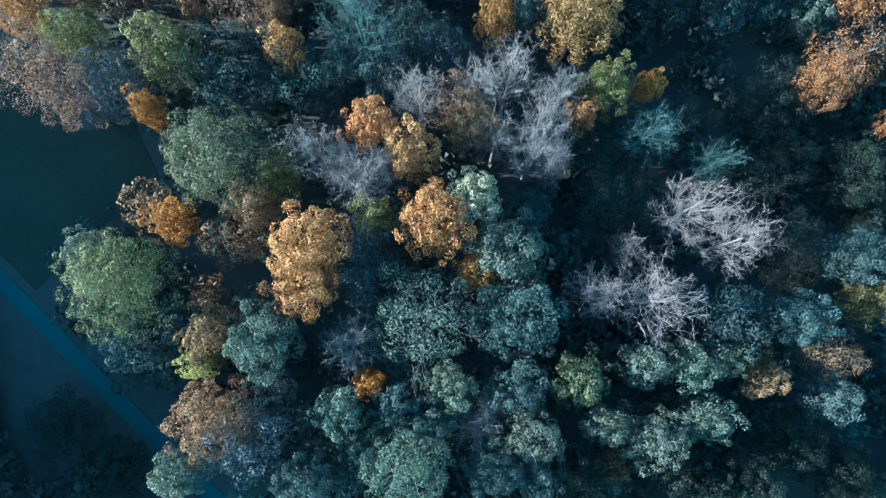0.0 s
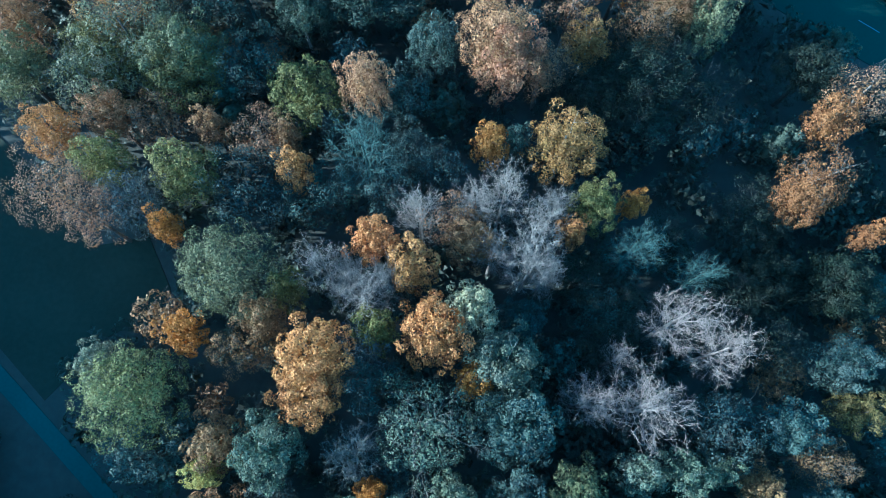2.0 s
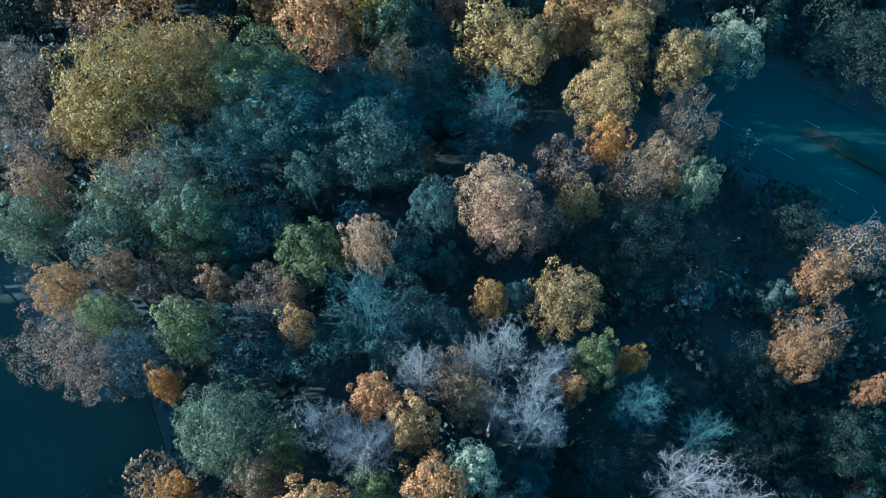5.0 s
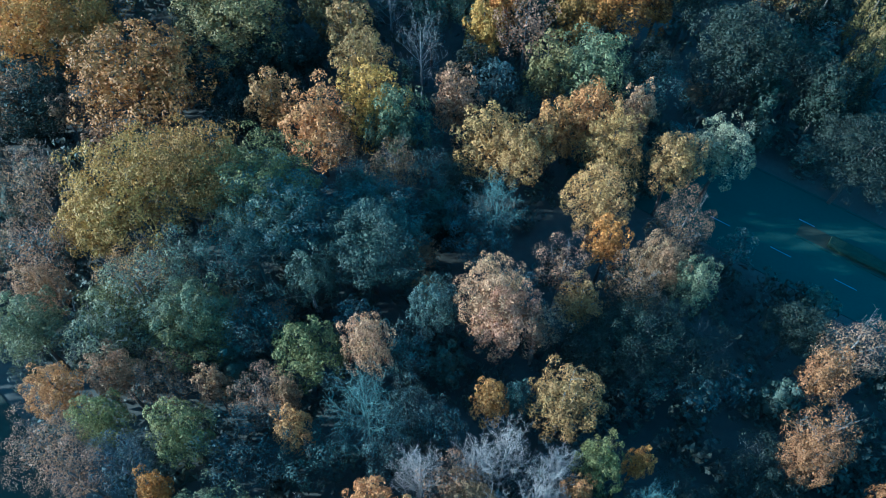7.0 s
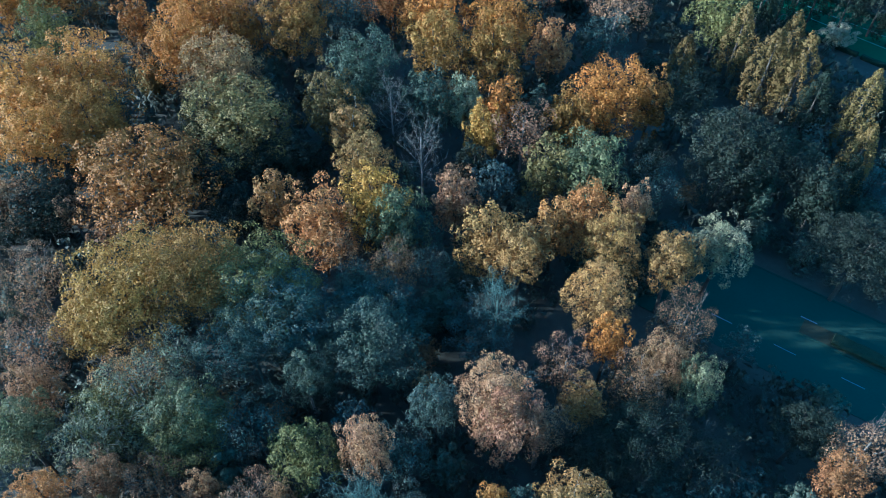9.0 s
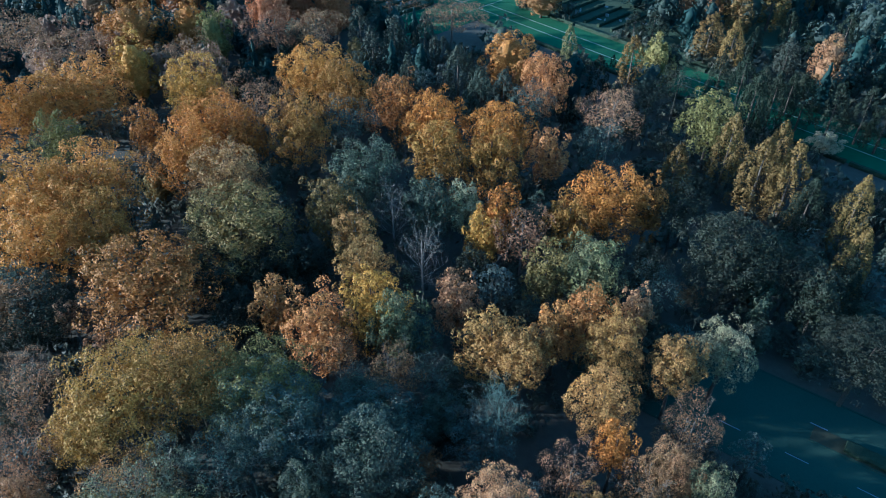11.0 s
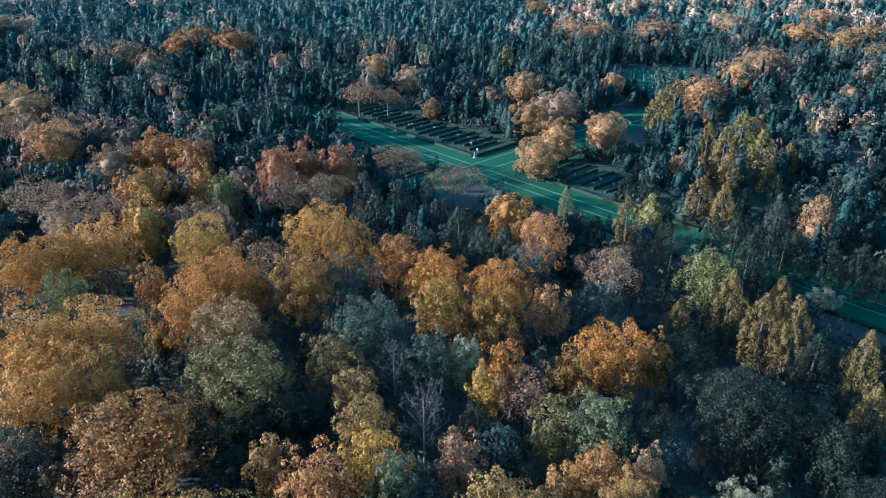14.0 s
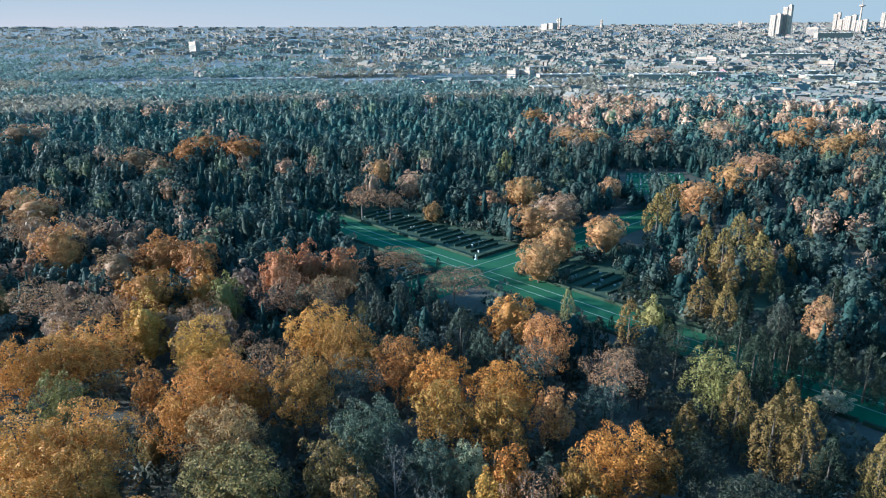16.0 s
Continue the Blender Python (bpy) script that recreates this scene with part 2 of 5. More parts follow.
def branch_wood(rng, radius, height, limbs, forks, twigs, ends, low=0.34, bow=0.5):
    """Trunk, limbs and twigs as three lists of tapered pieces. Limbs bow outwards and up to fill a dome."""
    trunk, boughs, fine, tips = [], [], [], []
    lean = rng.normal(0, 0.02, 2)
    base = np.zeros(3)
    for k in range(4):
        top = np.array([lean[0] * height * (k + 1) / 4, lean[1] * height * (k + 1) / 4, height * 0.80 * (k + 1) / 4])
        trunk.append((base, top, height * 0.017 * (1 - 0.2 * k), height * 0.017 * (0.8 - 0.2 * k) + 0.03))
        base = top
    for k in range(limbs):
        ang = k * 2.4 + rng.uniform(-0.4, 0.4)
        f = (k + 0.5) / limbs
        z0 = height * (low + 0.40 * f)
        tip = np.array([math.cos(ang), math.sin(ang), 0.0]) * radius * rng.uniform(0.72, 1.0) * math.sqrt(max(0.08, 1 - f ** 2.2))
        tip[2] = height * min(0.99, low + 0.22 + 0.46 * f + rng.uniform(-0.05, 0.08))
        start = np.array([0, 0, z0])
        pts = []
        for s in np.linspace(0, 1, 6):
            q = start + (tip - start) * s
            q[2] += bow * height * 0.10 * (s * s - s)
            pts.append(q + rng.normal(0, 0.025 * radius, 3) * (0 < s < 1))
        thick = height * 0.0025
        for j in range(5):
            boughs.append((pts[j], pts[j + 1], thick * (1 - 0.17 * j), thick * (0.83 - 0.17 * j)))
        span = np.linalg.norm(tip - start)
        thin = 0.00066 * height
        for b in range(forks):
            s = 0.22 + 0.78 * (b + 0.6) / forks
            j = min(4, int(s * 5))
            origin = pts[j] + (pts[j + 1] - pts[j]) * (s * 5 - j)
            ahead = unit(pts[j + 1] - pts[j])
            spread = unit(ahead * 0.75 + rng.normal(0, 0.55, 3) + (0, 0, 0.18))
            size = span * rng.uniform(0.28, 0.46) * (1.1 - 0.4 * s)
            end = origin + spread * size
            mid = (origin + end) / 2 + rng.normal(0, 0.05 * size, 3)
            boughs += [(origin, mid, thick * 0.42, thick * 0.32), (mid, end, thick * 0.32, thick * 0.2)]
            for w in range(twigs):
                r = 0.25 + 0.75 * (w + 0.5) / twigs
                p = origin + (end - origin) * r
                way = unit(spread * 0.8 + rng.normal(0, 0.55, 3) + (0, 0, 0.12))
                far = p + way * size * rng.uniform(0.32, 0.55)
                fine.append((p, far, thin, thin * 0.55))
                for e in range(ends):
                    q = p + (far - p) * rng.uniform(0.3, 1.0)
                    tips.append((q, q + unit(way * 0.8 + rng.normal(0, 0.5, 3)) * size * rng.uniform(0.16, 0.34), thin * 0.75, 0.0))
    return [tuple(np.array(c) for c in zip(*some)) for some in (trunk, boughs, fine, tips)]


def spikes(p0, p1, r0):
    """A three-sided point for each pair of ends."""
    p0, p1 = np.asarray(p0, float), np.asarray(p1, float)
    d = unit(p1 - p0)
    side = unit(np.cross(d, (0.31, 0.52, 0.8)))
    up = np.cross(d, side)
    r = np.asarray(r0, float)[:, None]
    ring = [p0 + (side * math.cos(a) + up * math.sin(a)) * r for a in (0.0, 2.094, 4.189)]
    verts = np.stack([*ring, p1], 1).reshape(-1, 3)
    return verts, (np.arange(len(p0))[:, None, None] * 4 + np.array([(0, 1, 3), (1, 2, 3), (2, 0, 3)])[None]).reshape(-1, 3)


def wood_parts(rng, root, apart, *args, **more):
    """Trunk and limbs under a tree; the limbs are parts of their own where they can be told apart."""
    trunk, boughs, fine, tips = branch_wood(rng, *args, **more)
    per = len(boughs[0]) // args[2]
    if apart:
        part("trunk", fast_mesh("trunk", *tubes(*trunk, 8), BARK), root)
        for k in range(args[2]):
            part("limb", fast_mesh("limb", *tubes(*[c[k * per:(k + 1) * per] for c in boughs], 4), BARK), root)
    else:
        part("trunk", fast_mesh("trunk", *joined(tubes(*trunk, 7), tubes(*boughs, 3)), BARK), root)
    if fine:
        pieces = [tubes(*fine, 3)] + ([spikes(*tips[:3])] if tips else [])
        tagged(part("twig_mass", fast_mesh("twig_mass", *joined(*pieces), BARK), root), kind="stuff")


KINDS = {}      # built shapes, by kind, size and fineness
PLANTED = []    # x, y, radius of every tree so far
COARSE = 0.0    # raised for the low trees between the tall ones
rng_place = np.random.default_rng(7)

TINTS = {
    "orange": (0.405, 0.171, 0.038), "gold": (0.405, 0.213, 0.045), "goldorange": (0.445, 0.204, 0.048), "goldtan": (0.325, 0.185, 0.062),
    "tan": (0.345, 0.165, 0.052), "softorange": (0.318, 0.165, 0.072), "softpink": (0.31, 0.181, 0.116), "softbrown": (0.258, 0.148, 0.082), "paletan": (0.284, 0.252, 0.16), "pink": (0.34, 0.176, 0.094), "pinkorange": (0.39, 0.178, 0.064),
    "rustpink": (0.286, 0.15, 0.074), "rust": (0.289, 0.119, 0.037), "red": (0.328, 0.128, 0.055), "brown": (0.214, 0.122, 0.062),
    "darkbrown": (0.214, 0.097, 0.041), "brownorange": (0.338, 0.155, 0.04), "olive": (0.163, 0.139, 0.049), "olivegold": (0.315, 0.172, 0.06),
    "olivegreen": (0.15, 0.142, 0.075), "goldsage": (0.304, 0.176, 0.072), "darkgold": (0.26, 0.131, 0.032), "darkolive": (0.165, 0.117, 0.044),
    # deep: shade over the right of the wood, painted into the leaf tint
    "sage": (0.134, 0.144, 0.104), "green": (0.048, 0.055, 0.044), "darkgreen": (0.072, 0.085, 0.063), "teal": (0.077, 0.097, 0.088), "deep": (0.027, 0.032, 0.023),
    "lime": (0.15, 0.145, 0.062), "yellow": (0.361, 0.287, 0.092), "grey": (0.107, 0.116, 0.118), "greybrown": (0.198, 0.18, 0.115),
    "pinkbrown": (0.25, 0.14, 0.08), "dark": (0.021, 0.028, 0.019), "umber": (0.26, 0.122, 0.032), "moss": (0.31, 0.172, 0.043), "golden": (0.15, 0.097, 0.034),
}
# slate: dark bluish shade painted into the bark of bare trees
WOOD = {"white": (0.25, 0.205, 0.188), "silver": (0.25, 0.22, 0.2), "grey": (0.175, 0.165, 0.15), "slate": (0.085, 0.125, 0.112), "bone": (0.19, 0.185, 0.165)}
WORDS = {
    "orange": "bright orange", "gold": "golden yellow", "goldorange": "golden orange", "goldtan": "golden tan", "tan": "orange tan", "softorange": "soft orange", "softpink": "pale pinkish orange", "softbrown": "soft orange brown", "paletan": "pale tan",
    "pink": "pinkish tan", "pinkorange": "pinkish orange", "rustpink": "rusty pink", "rust": "rust red", "red": "deep red", "brown": "yellow brown",
    "darkbrown": "dark brown", "brownorange": "brownish orange", "olive": "olive brown", "olivegold": "olive gold", "olivegreen": "yellow green",
    "goldsage": "gold and green", "darkgold": "dull gold", "darkolive": "dark olive", "sage": "grey green", "green": "green", "darkgreen": "dark green",
    "teal": "dull dark green", "deep": "shade-darkened green", "lime": "light green", "yellow": "yellow", "grey": "greyish", "greybrown": "grey brown", "pinkbrown": "pinkish brown",
    "dark": "very dark green", "umber": "dull brown", "moss": "yellowish olive green", "golden": "sunlit olive", "white": "white", "silver": "silver grey", "slate": "dark grey", "bone": "bone coloured",
}


def size_class(radius, y):
    step = next(n for n, most in ((2.2, 2.7), (3.4, 4.3), (5.2, 6.6), (8.5, 99)) if radius <= most)
    return step, 0 if y < 64 else 1 if y < 150 else 2 if y < 275 else 3


LEAF_COUNT = {(2.2, 0): 4000, (3.4, 0): 7400, (5.2, 0): 12000, (8.5, 0): 13000, (2.2, 1): 1800, (3.4, 1): 3300, (5.2, 1): 5400, (8.5, 1): 10000,
              (2.2, 2): 900, (3.4, 2): 1900, (5.2, 2): 3400, (8.5, 2): 6400, (2.2, 3): 600, (3.4, 3): 1200, (5.2, 3): 2100, (8.5, 3): 3000}
LEAF_SIZE = (0.088, 0.148, 0.225, 0.33)


def leafy_shape(key):
    step, fine, n = key
    rng = np.random.default_rng(int(step * 100) + fine * 10 + n)
    tall = 9 + 1.6 * step
    root = new("broadleaf_tree")
    wood_parts(rng, root, False, step * 0.85, tall, 6, 1, 0, 0)
    lobes = int((50, 80, 120, 210)[(2.2, 3.4, 5.2, 8.5).index(step)] * (1.0, 0.75, 0.55, 0.45)[fine])
    grow = 1.5 if step == 8.5 and fine == 0 else 1.15 if step == 8.5 else 1.0
    part("crown", fast_mesh("crown", *crown_shape(rng, step, tall, LEAF_COUNT[step, fine], LEAF_SIZE[fine] * grow, lobes, (0.26, 0.12, 0.04, 0.0)[fine], (0.44, 0.36, 0.34, 0.40)[fine], (1.45, 1.75, 1.85, 1.85)[fine]), FAR_LEAF if fine == 3 else LEAF), root)
    if fine >= 2:
        levels = ((0.10, 0.5), (0.26, 0.9), (0.46, 1.0), (0.66, 0.84), (0.80, 0.46))
        part("inner_crown", fast_mesh("inner_crown", *body(rng, [(tall * z, step * 0.52 * r) for z, r in levels], 10, 0.2), LEAF), root)
    return root, step, tall


def sparse_shape(key):
    step, fine, n = key
    rng = np.random.default_rng(5000 + int(step * 100) + fine * 10 + n)
    tall = 9 + 1.5 * step
    root = new("thinning_tree")
    wood_parts(rng, root, fine == 0, step, tall, *((9, 5, 4, 2), (7, 4, 3, 0), (6, 3, 2, 0), (6, 2, 2, 0))[fine], low=0.28)
    count = int(LEAF_COUNT[step, fine] * (0.40, 0.46, 0.60, 0.60)[fine])
    part("crown", fast_mesh("crown", *crown_shape(rng, step * 1.0, tall, count, LEAF_SIZE[fine] * (0.9, 0.82, 0.72, 0.72)[fine], 26, low=0.26), LEAF), root)
    return root, step, tall


def bare_shape(key):
    step, fine, n = key
    rng = np.random.default_rng(9000 + int(step * 100) + fine * 10 + n)
    tall = 9 + 1.5 * step
    root = new("bare_tree")
    wood_parts(rng, root, True, step, tall, *((21, 8, 7, 3), (14, 7, 4, 2), (8, 4, 3, 0), (8, 4, 3, 0))[fine], low=0.30)
    return root, step, tall


def body(rng, profile, sides, rough):
    """A closed uneven body round a stem, from a profile of heights and radii, for crowns seen from far off."""
    verts, tris = [], []
    for k, (z, r) in enumerate(profile):
        turn = rng.uniform(0, 6.28)
        for i in range(sides):
            ang = 2 * math.pi * (i + 0.5 * (k % 2)) / sides
            q = r * (1 + rough * rng.normal() + 0.10 * math.cos(2 * ang + turn))
            verts.append((q * math.cos(ang), q * math.sin(ang), z + 0.25 * rough * r * rng.normal()))
    for k in range(len(profile) - 1):
        for i in range(sides):
            a, b = k * sides + i, k * sides + (i + 1) % sides
            tris += [(a, b, b + sides), (a, b + sides, a + sides)]
    verts.append((0, 0, profile[-1][0] + 0.5 * profile[-1][1]))
    last = (len(profile) - 1) * sides
    tris += [(last + i, last + (i + 1) % sides, len(verts) - 1) for i in range(sides)]
    return np.array(verts), np.array(tris)


def far_fir(rng, radius, height, sides, tiers, leaves, size, blunt):
    """A conifer for far away: tiers that overhang one another, with loose sprays on them."""
    profile = []
    for k in range(tiers):
        f0, f1 = k / tiers, (k + 0.8) / tiers
        profile += [(height * (0.08 + 0.90 * f0), radius * (1 - f0) ** blunt), (height * (0.08 + 0.90 * f1), radius * 0.72 * (1 - f1) ** blunt)]
    return joined(body(rng, [(z, 0.85 * r) for z, r in profile], sides, 0.3), fir(rng, radius * 1.7, height, leaves, size, tiers, blunt))


def far_pine(rng, radius, height, sides, leaves, size):
    """A rounder conifer or dark broadleaf for far away, full low down."""
    profile = [(height * z, radius * r) for z, r in ((0.05, 0.5), (0.22, 0.92), (0.45, 0.95), (0.68, 0.74), (0.86, 0.42), (0.97, 0.12))]
    return joined(body(rng, [(z, 0.8 * r) for z, r in profile], sides, 0.3), plumes(rng, radius * 1.5, height, 16, leaves, size, 0.1, 1.3, 0.7))


def fir(rng, radius, height, count, size, tiers, blunt=0.8):
    """Loose drooping sprays in uneven tiers round a stem, thinner and narrower towards the tip."""
    f = 1 - np.sqrt(rng.random(count))
    ang = rng.uniform(0, 2 * math.pi, count)
    lop = 1 + 0.22 * np.cos(ang - rng.uniform(0, 6.28)) + 0.16 * np.cos(3 * ang + 9 * f)
    tier = 0.72 + 0.36 * (1 - (f * tiers) % 1.0)
    reach = radius * (1 - f) ** blunt * lop * tier * (0.55 + 0.5 * rng.random(count) ** 0.5) + 0.1
    way = np.stack([np.cos(ang), np.sin(ang), np.zeros(count)], 1)
    place = way * reach[:, None]
    place[:, 2] = height * (0.08 + 0.92 * f) - 0.16 * reach + rng.normal(0, 0.012 * height, count)
    normal = unit(way * 0.75 + (0, 0, 0.55) + 0.12 * rng.normal(size=(count, 3)))
    return leaf_triangles(rng, place, normal, size * (1.15 - 0.55 * f))


def plumes(rng, radius, height, lobes, count, size, rough=0.45, taper=1.7, shell=0.45):
    """Upswept feathery boughs that stand close round a stem and narrow to a blunt top."""
    f = (np.arange(lobes) + 0.5) / lobes
    ang = np.arange(lobes) * 2.39996 + rng.normal(0, 0.2, lobes)
    reach = radius * np.clip(1.04 - f ** taper, 0.05, 0.86) * rng.uniform(0.7, 1.0, lobes)
    foot = np.stack([reach * np.cos(ang), reach * np.sin(ang), height * (0.12 + 0.78 * f)], 1)
    rad = np.stack([np.ones(lobes)] * 2 + [rng.uniform(1.7, 2.6, lobes)], 1) * (radius * rng.uniform(0.20, 0.32, lobes) * (1.15 - 0.5 * f))[:, None]
    pick = rng.choice(lobes, count, p=(w := rad[:, 0]) / w.sum())
    way = unit(rng.normal(size=(count, 3)) + (0, 0, 0.45) + unit(foot[pick] * (1, 1, 0)) * 0.6)
    place = foot[pick] + way * rad[pick] * (shell + (1.05 - shell) * rng.random((count, 1)) ** 0.6)
    return leaf_triangles(rng, place, unit(way * (1, 1, 0.5) + rough * rng.normal(size=(count, 3))), size)


def conifer_shape(key):
    step, fine, n = key
    rng = np.random.default_rng(700 + fine * 10 + n)
    root = new("conifer")
    part("trunk", fast_mesh("trunk", *tubes([(0, 0, 0)], [(0, 0, 15.0)], [0.26], [0.03], 7), BARK), root)
    part("crown", fast_mesh("crown", *plumes(rng, 3.0, 16.0, (50, 44, 40, 30)[fine], (5200, 4600, 3000, 1600)[fine], (0.13, 0.145, 0.185, 0.33)[fine], 0.28, 2.3, 0.62), NEEDLE), root)
    return root, 3.0, 16.0


BUILDERS = {"leafy": leafy_shape, "sparse": sparse_shape, "bare": bare_shape, "conifer": conifer_shape}


def plant(kind, x, y, radius, height, tint, wood, label, category, group, variants=4):
    """One tree: the shape of its size class, turned, stretched to its own radius and height, with its own tint."""
    step, fine = size_class(radius, y + COARSE)
    if kind == "conifer":
        step = 3.0
    key = (step, fine, int(rng_place.integers(variants)))
    spin, squash = rng_place.uniform(0, 360), rng_place.uniform(0.92, 1.08)
    if (kind, key) not in KINDS:
        KINDS[kind, key] = BUILDERS[kind](key)
        ob = KINDS[kind, key][0]
    else:
        ob = None
    master, r0, h0 = KINDS[kind, key]
    s = radius / r0
    m = pose(x, y, 0, 0, 0, spin) @ Matrix.Diagonal((s * squash, s / squash, height / h0, 1.0))
    if ob is None:
        ob = copy_thing(master, m)
    ob.matrix_basis = m
    vary = rng_place.uniform(0.96, 1.04, 3) * rng_place.uniform(0.86, 1.12)
    for child in ob.children:
        leaves = "crown" in child.name
        child.color = (*(np.array(tint) * vary if leaves else np.array(wood)), 1.0)
    tagged(ob, label, category, group)
    PLANTED.append((x, y, radius))
    return ob


PALE_BARK = (0.30, 0.28, 0.25)
# bark darkened to go with the shade in the dark leaf tints
SHADED_BARK = (0.055, 0.055, 0.048)
BROWN_BARK, GREY_BARK = (0.085, 0.072, 0.060), (0.15, 0.135, 0.118)


def leafy(x, y, radius, height, tint):
    return plant("leafy", x, y, radius, height, TINTS[tint], PALE_BARK if tint in ("sage", "olivegold") else BROWN_BARK, f"broadleaf tree with dense {WORDS[tint]} autumn leaves", "tree", "trees of the wood")


def sparse(x, y, radius, height, tint):
    return plant("sparse", x, y, radius, height, TINTS[tint], SHADED_BARK if tint in ("deep", "teal", "darkgreen") else GREY_BARK, f"half-bare tree with thin {WORDS[tint]} leaves and visible twigs", "tree", "trees of the wood")


def bare(x, y, radius, height, tint):
    return plant("bare", x, y, radius, height, (1, 1, 1), WOOD[tint], f"leafless tree with fine {WORDS[tint]} branches and twigs", "tree", "bare trees of the wood")


def conifer(x, y, radius, height, tint):
    return plant("conifer", x, y, radius, height, TINTS[tint], BROWN_BARK, f"{WORDS[tint]} conifer with drooping needle boughs", "conifer", "conifers of the wood")


# ---- the ground: one sheet to the horizon ----
ALONG, ACROSS = np.array([0.670, -0.743]), np.array([0.743, 0.670])      # the cemetery's main avenue
STREET, STREET_N = np.array([0.80, -0.60]), np.array([0.60, 0.80])       # the street with the planted strip


def far_rise(r):
    """The plain climbs gently towards the far side of the town."""
    return 62.0 * np.clip((r - 1300) / 3500, 0, 1.1) ** 1.6


def ground_sheet():
    line = np.concatenate([-np.geomspace(4900, 60, 40), np.linspace(-55, 55, 23), np.geomspace(60, 4900, 40)])
    gx, gy = np.meshgrid(line, line)
    gz = far_rise(np.hypot(gx, gy)) - 0.04 * (1 + np.sin(gx * 0.21) * np.cos(gy * 0.17))
    verts = np.stack([gx, gy, gz], -1).reshape(-1, 3)
    k, tris = len(line), []
    for j in range(k - 1):
        for i in range(k - 1):
            a = j * k + i
            tris += [(a, a + 1, a + k + 1), (a, a + k + 1, a + k)]
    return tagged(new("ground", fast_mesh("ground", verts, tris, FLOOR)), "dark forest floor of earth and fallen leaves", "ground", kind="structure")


ground_sheet()


def slab(name, corners, top, material, label, category, kind="structure", thick=0.25):
    """A flat sheet with real thickness over a polygon."""
    bm = bmesh.new()
    face = bm.faces.new([bm.verts.new((x, y, top)) for x, y in corners])
    if face.normal.z < 0:
        face.normal_flip()
    bm.normal_update()
    low = bmesh.ops.extrude_face_region(bm, geom=[face])
    bmesh.ops.translate(bm, verts=[v for v in low["geom"] if isinstance(v, bmesh.types.BMVert)], vec=(0, 0, -thick))
    bmesh.ops.recalc_face_normals(bm, faces=bm.faces)
    return tagged(new(name, bm_mesh(name, bm, material)), label, category, kind=kind)


def strip(origin, u, n, s0, s1, d0, d1):
    """The corners of a strip between two ways along u and two offsets along n."""
    return [tuple(origin + u * s + n * d) for s, d in ((s0, d0), (s1, d0), (s1, d1), (s0, d1))]


ZERO = np.zeros(2)
MEADOW_EDGE = [(-60, 42), (-47, 31), (-42.5, 24.5), (-37.5, 21), (-32, 22), (-29, 16), (-30.5, 12), (-34, 11.5), (-38.5, 9), (-39, 6.5), (-41, 4.2), (-60, 23)]
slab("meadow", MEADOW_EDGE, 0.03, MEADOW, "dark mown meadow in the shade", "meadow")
LANE_U, LANE_N, LANE_O = np.array([0.725, -0.689]), np.array([0.689, 0.725]), np.array([-35.5, -3.4])
slab("road", strip(LANE_O, LANE_U, LANE_N, -60, 40, -0.85, 0.85), 0.05, WORN_ASPHALT, "narrow grey asphalt lane through the wood", "road")
slab("road", strip(ZERO, STREET, STREET_N, -26, 110, 65.8, 74.4), 0.05, ASPHALT, "grey asphalt street with a dashed white centre line", "road")
slab("road", strip(ZERO, STREET, STREET_N, -26, 110, 76.9, 82.5), 0.05, ASPHALT, "grey asphalt carriageway beside a planted strip", "road")
slab("road", strip(ZERO, STREET, STREET_N, -26, 4.8, 74.4, 76.9), 0.05, ASPHALT, "grey asphalt where both carriageways meet", "road")
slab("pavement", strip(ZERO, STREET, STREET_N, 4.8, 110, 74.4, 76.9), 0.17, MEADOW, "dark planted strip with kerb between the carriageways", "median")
for k in range(9):
    slab("road_marking", strip(ZERO, STREET, STREET_N, 11.4 + 8.6 * (k - 2), 14.3 + 8.6 * (k - 2), 70.36, 70.50), 0.062, PAINT, "white painted dash of the centre line", "road marking", thick=0.008)
slab("road_marking", strip(ZERO, STREET, STREET_N, 4.2, 6.4, 77.15, 77.35), 0.062, PAINT, "white painted line at the end of the strip", "road marking", thick=0.008)
slab("kerb", strip(ZERO, STREET, STREET_N, -26, 110, 82.5, 82.75), 0.14, ASPHALT, "long dark grey kerb along the street", "kerb")
slab("kerb", strip(ZERO, STREET, STREET_N, 4.8, 110, 74.15, 74.40), 0.15, ASPHALT, "long dark grey kerb along the planted strip", "kerb")

# cemetery lawns and paths
slab("lawn", strip(ZERO, ALONG, ACROSS, -262, 60, 146, 162.3), 0.03, LAWN, "long mown lawn avenue of the cemetery", "lawn")
slab("lawn", strip(ZERO, ALONG, ACROSS, -161, -143.5, 118, 145.9), 0.03, LAWN, "mown lawn crossing the avenue", "lawn")
slab("lawn", strip(ZERO, ALONG, ACROSS, -161, -143.5, 162.4, 300), 0.03, LAWN, "mown lawn crossing the avenue", "lawn")
for d in (152.5, 157.0):
    slab("path_edging", strip(ZERO, ALONG, ACROSS, -262, -157.2, d - 0.14, d + 0.14), 0.045, GRAVEL, "narrow pale gravel line along the lawn avenue", "path")
    slab("path_edging", strip(ZERO, ALONG, ACROSS, -149.8, 60, d - 0.14, d + 0.14), 0.045, GRAVEL, "narrow pale gravel line along the lawn avenue", "path")
for s in (-157.0, -150.0):
    slab("path_edging", strip(ZERO, ALONG, ACROSS, s - 0.15, s + 0.15, 148, 300), 0.05, GRAVEL, "narrow pale gravel line along the crossing lawn", "path")
slab("lawn", [(88, 322), (118, 322), (131, 372), (101, 374)], 0.03, LAWN, "grave field with rows of pale stones", "lawn")
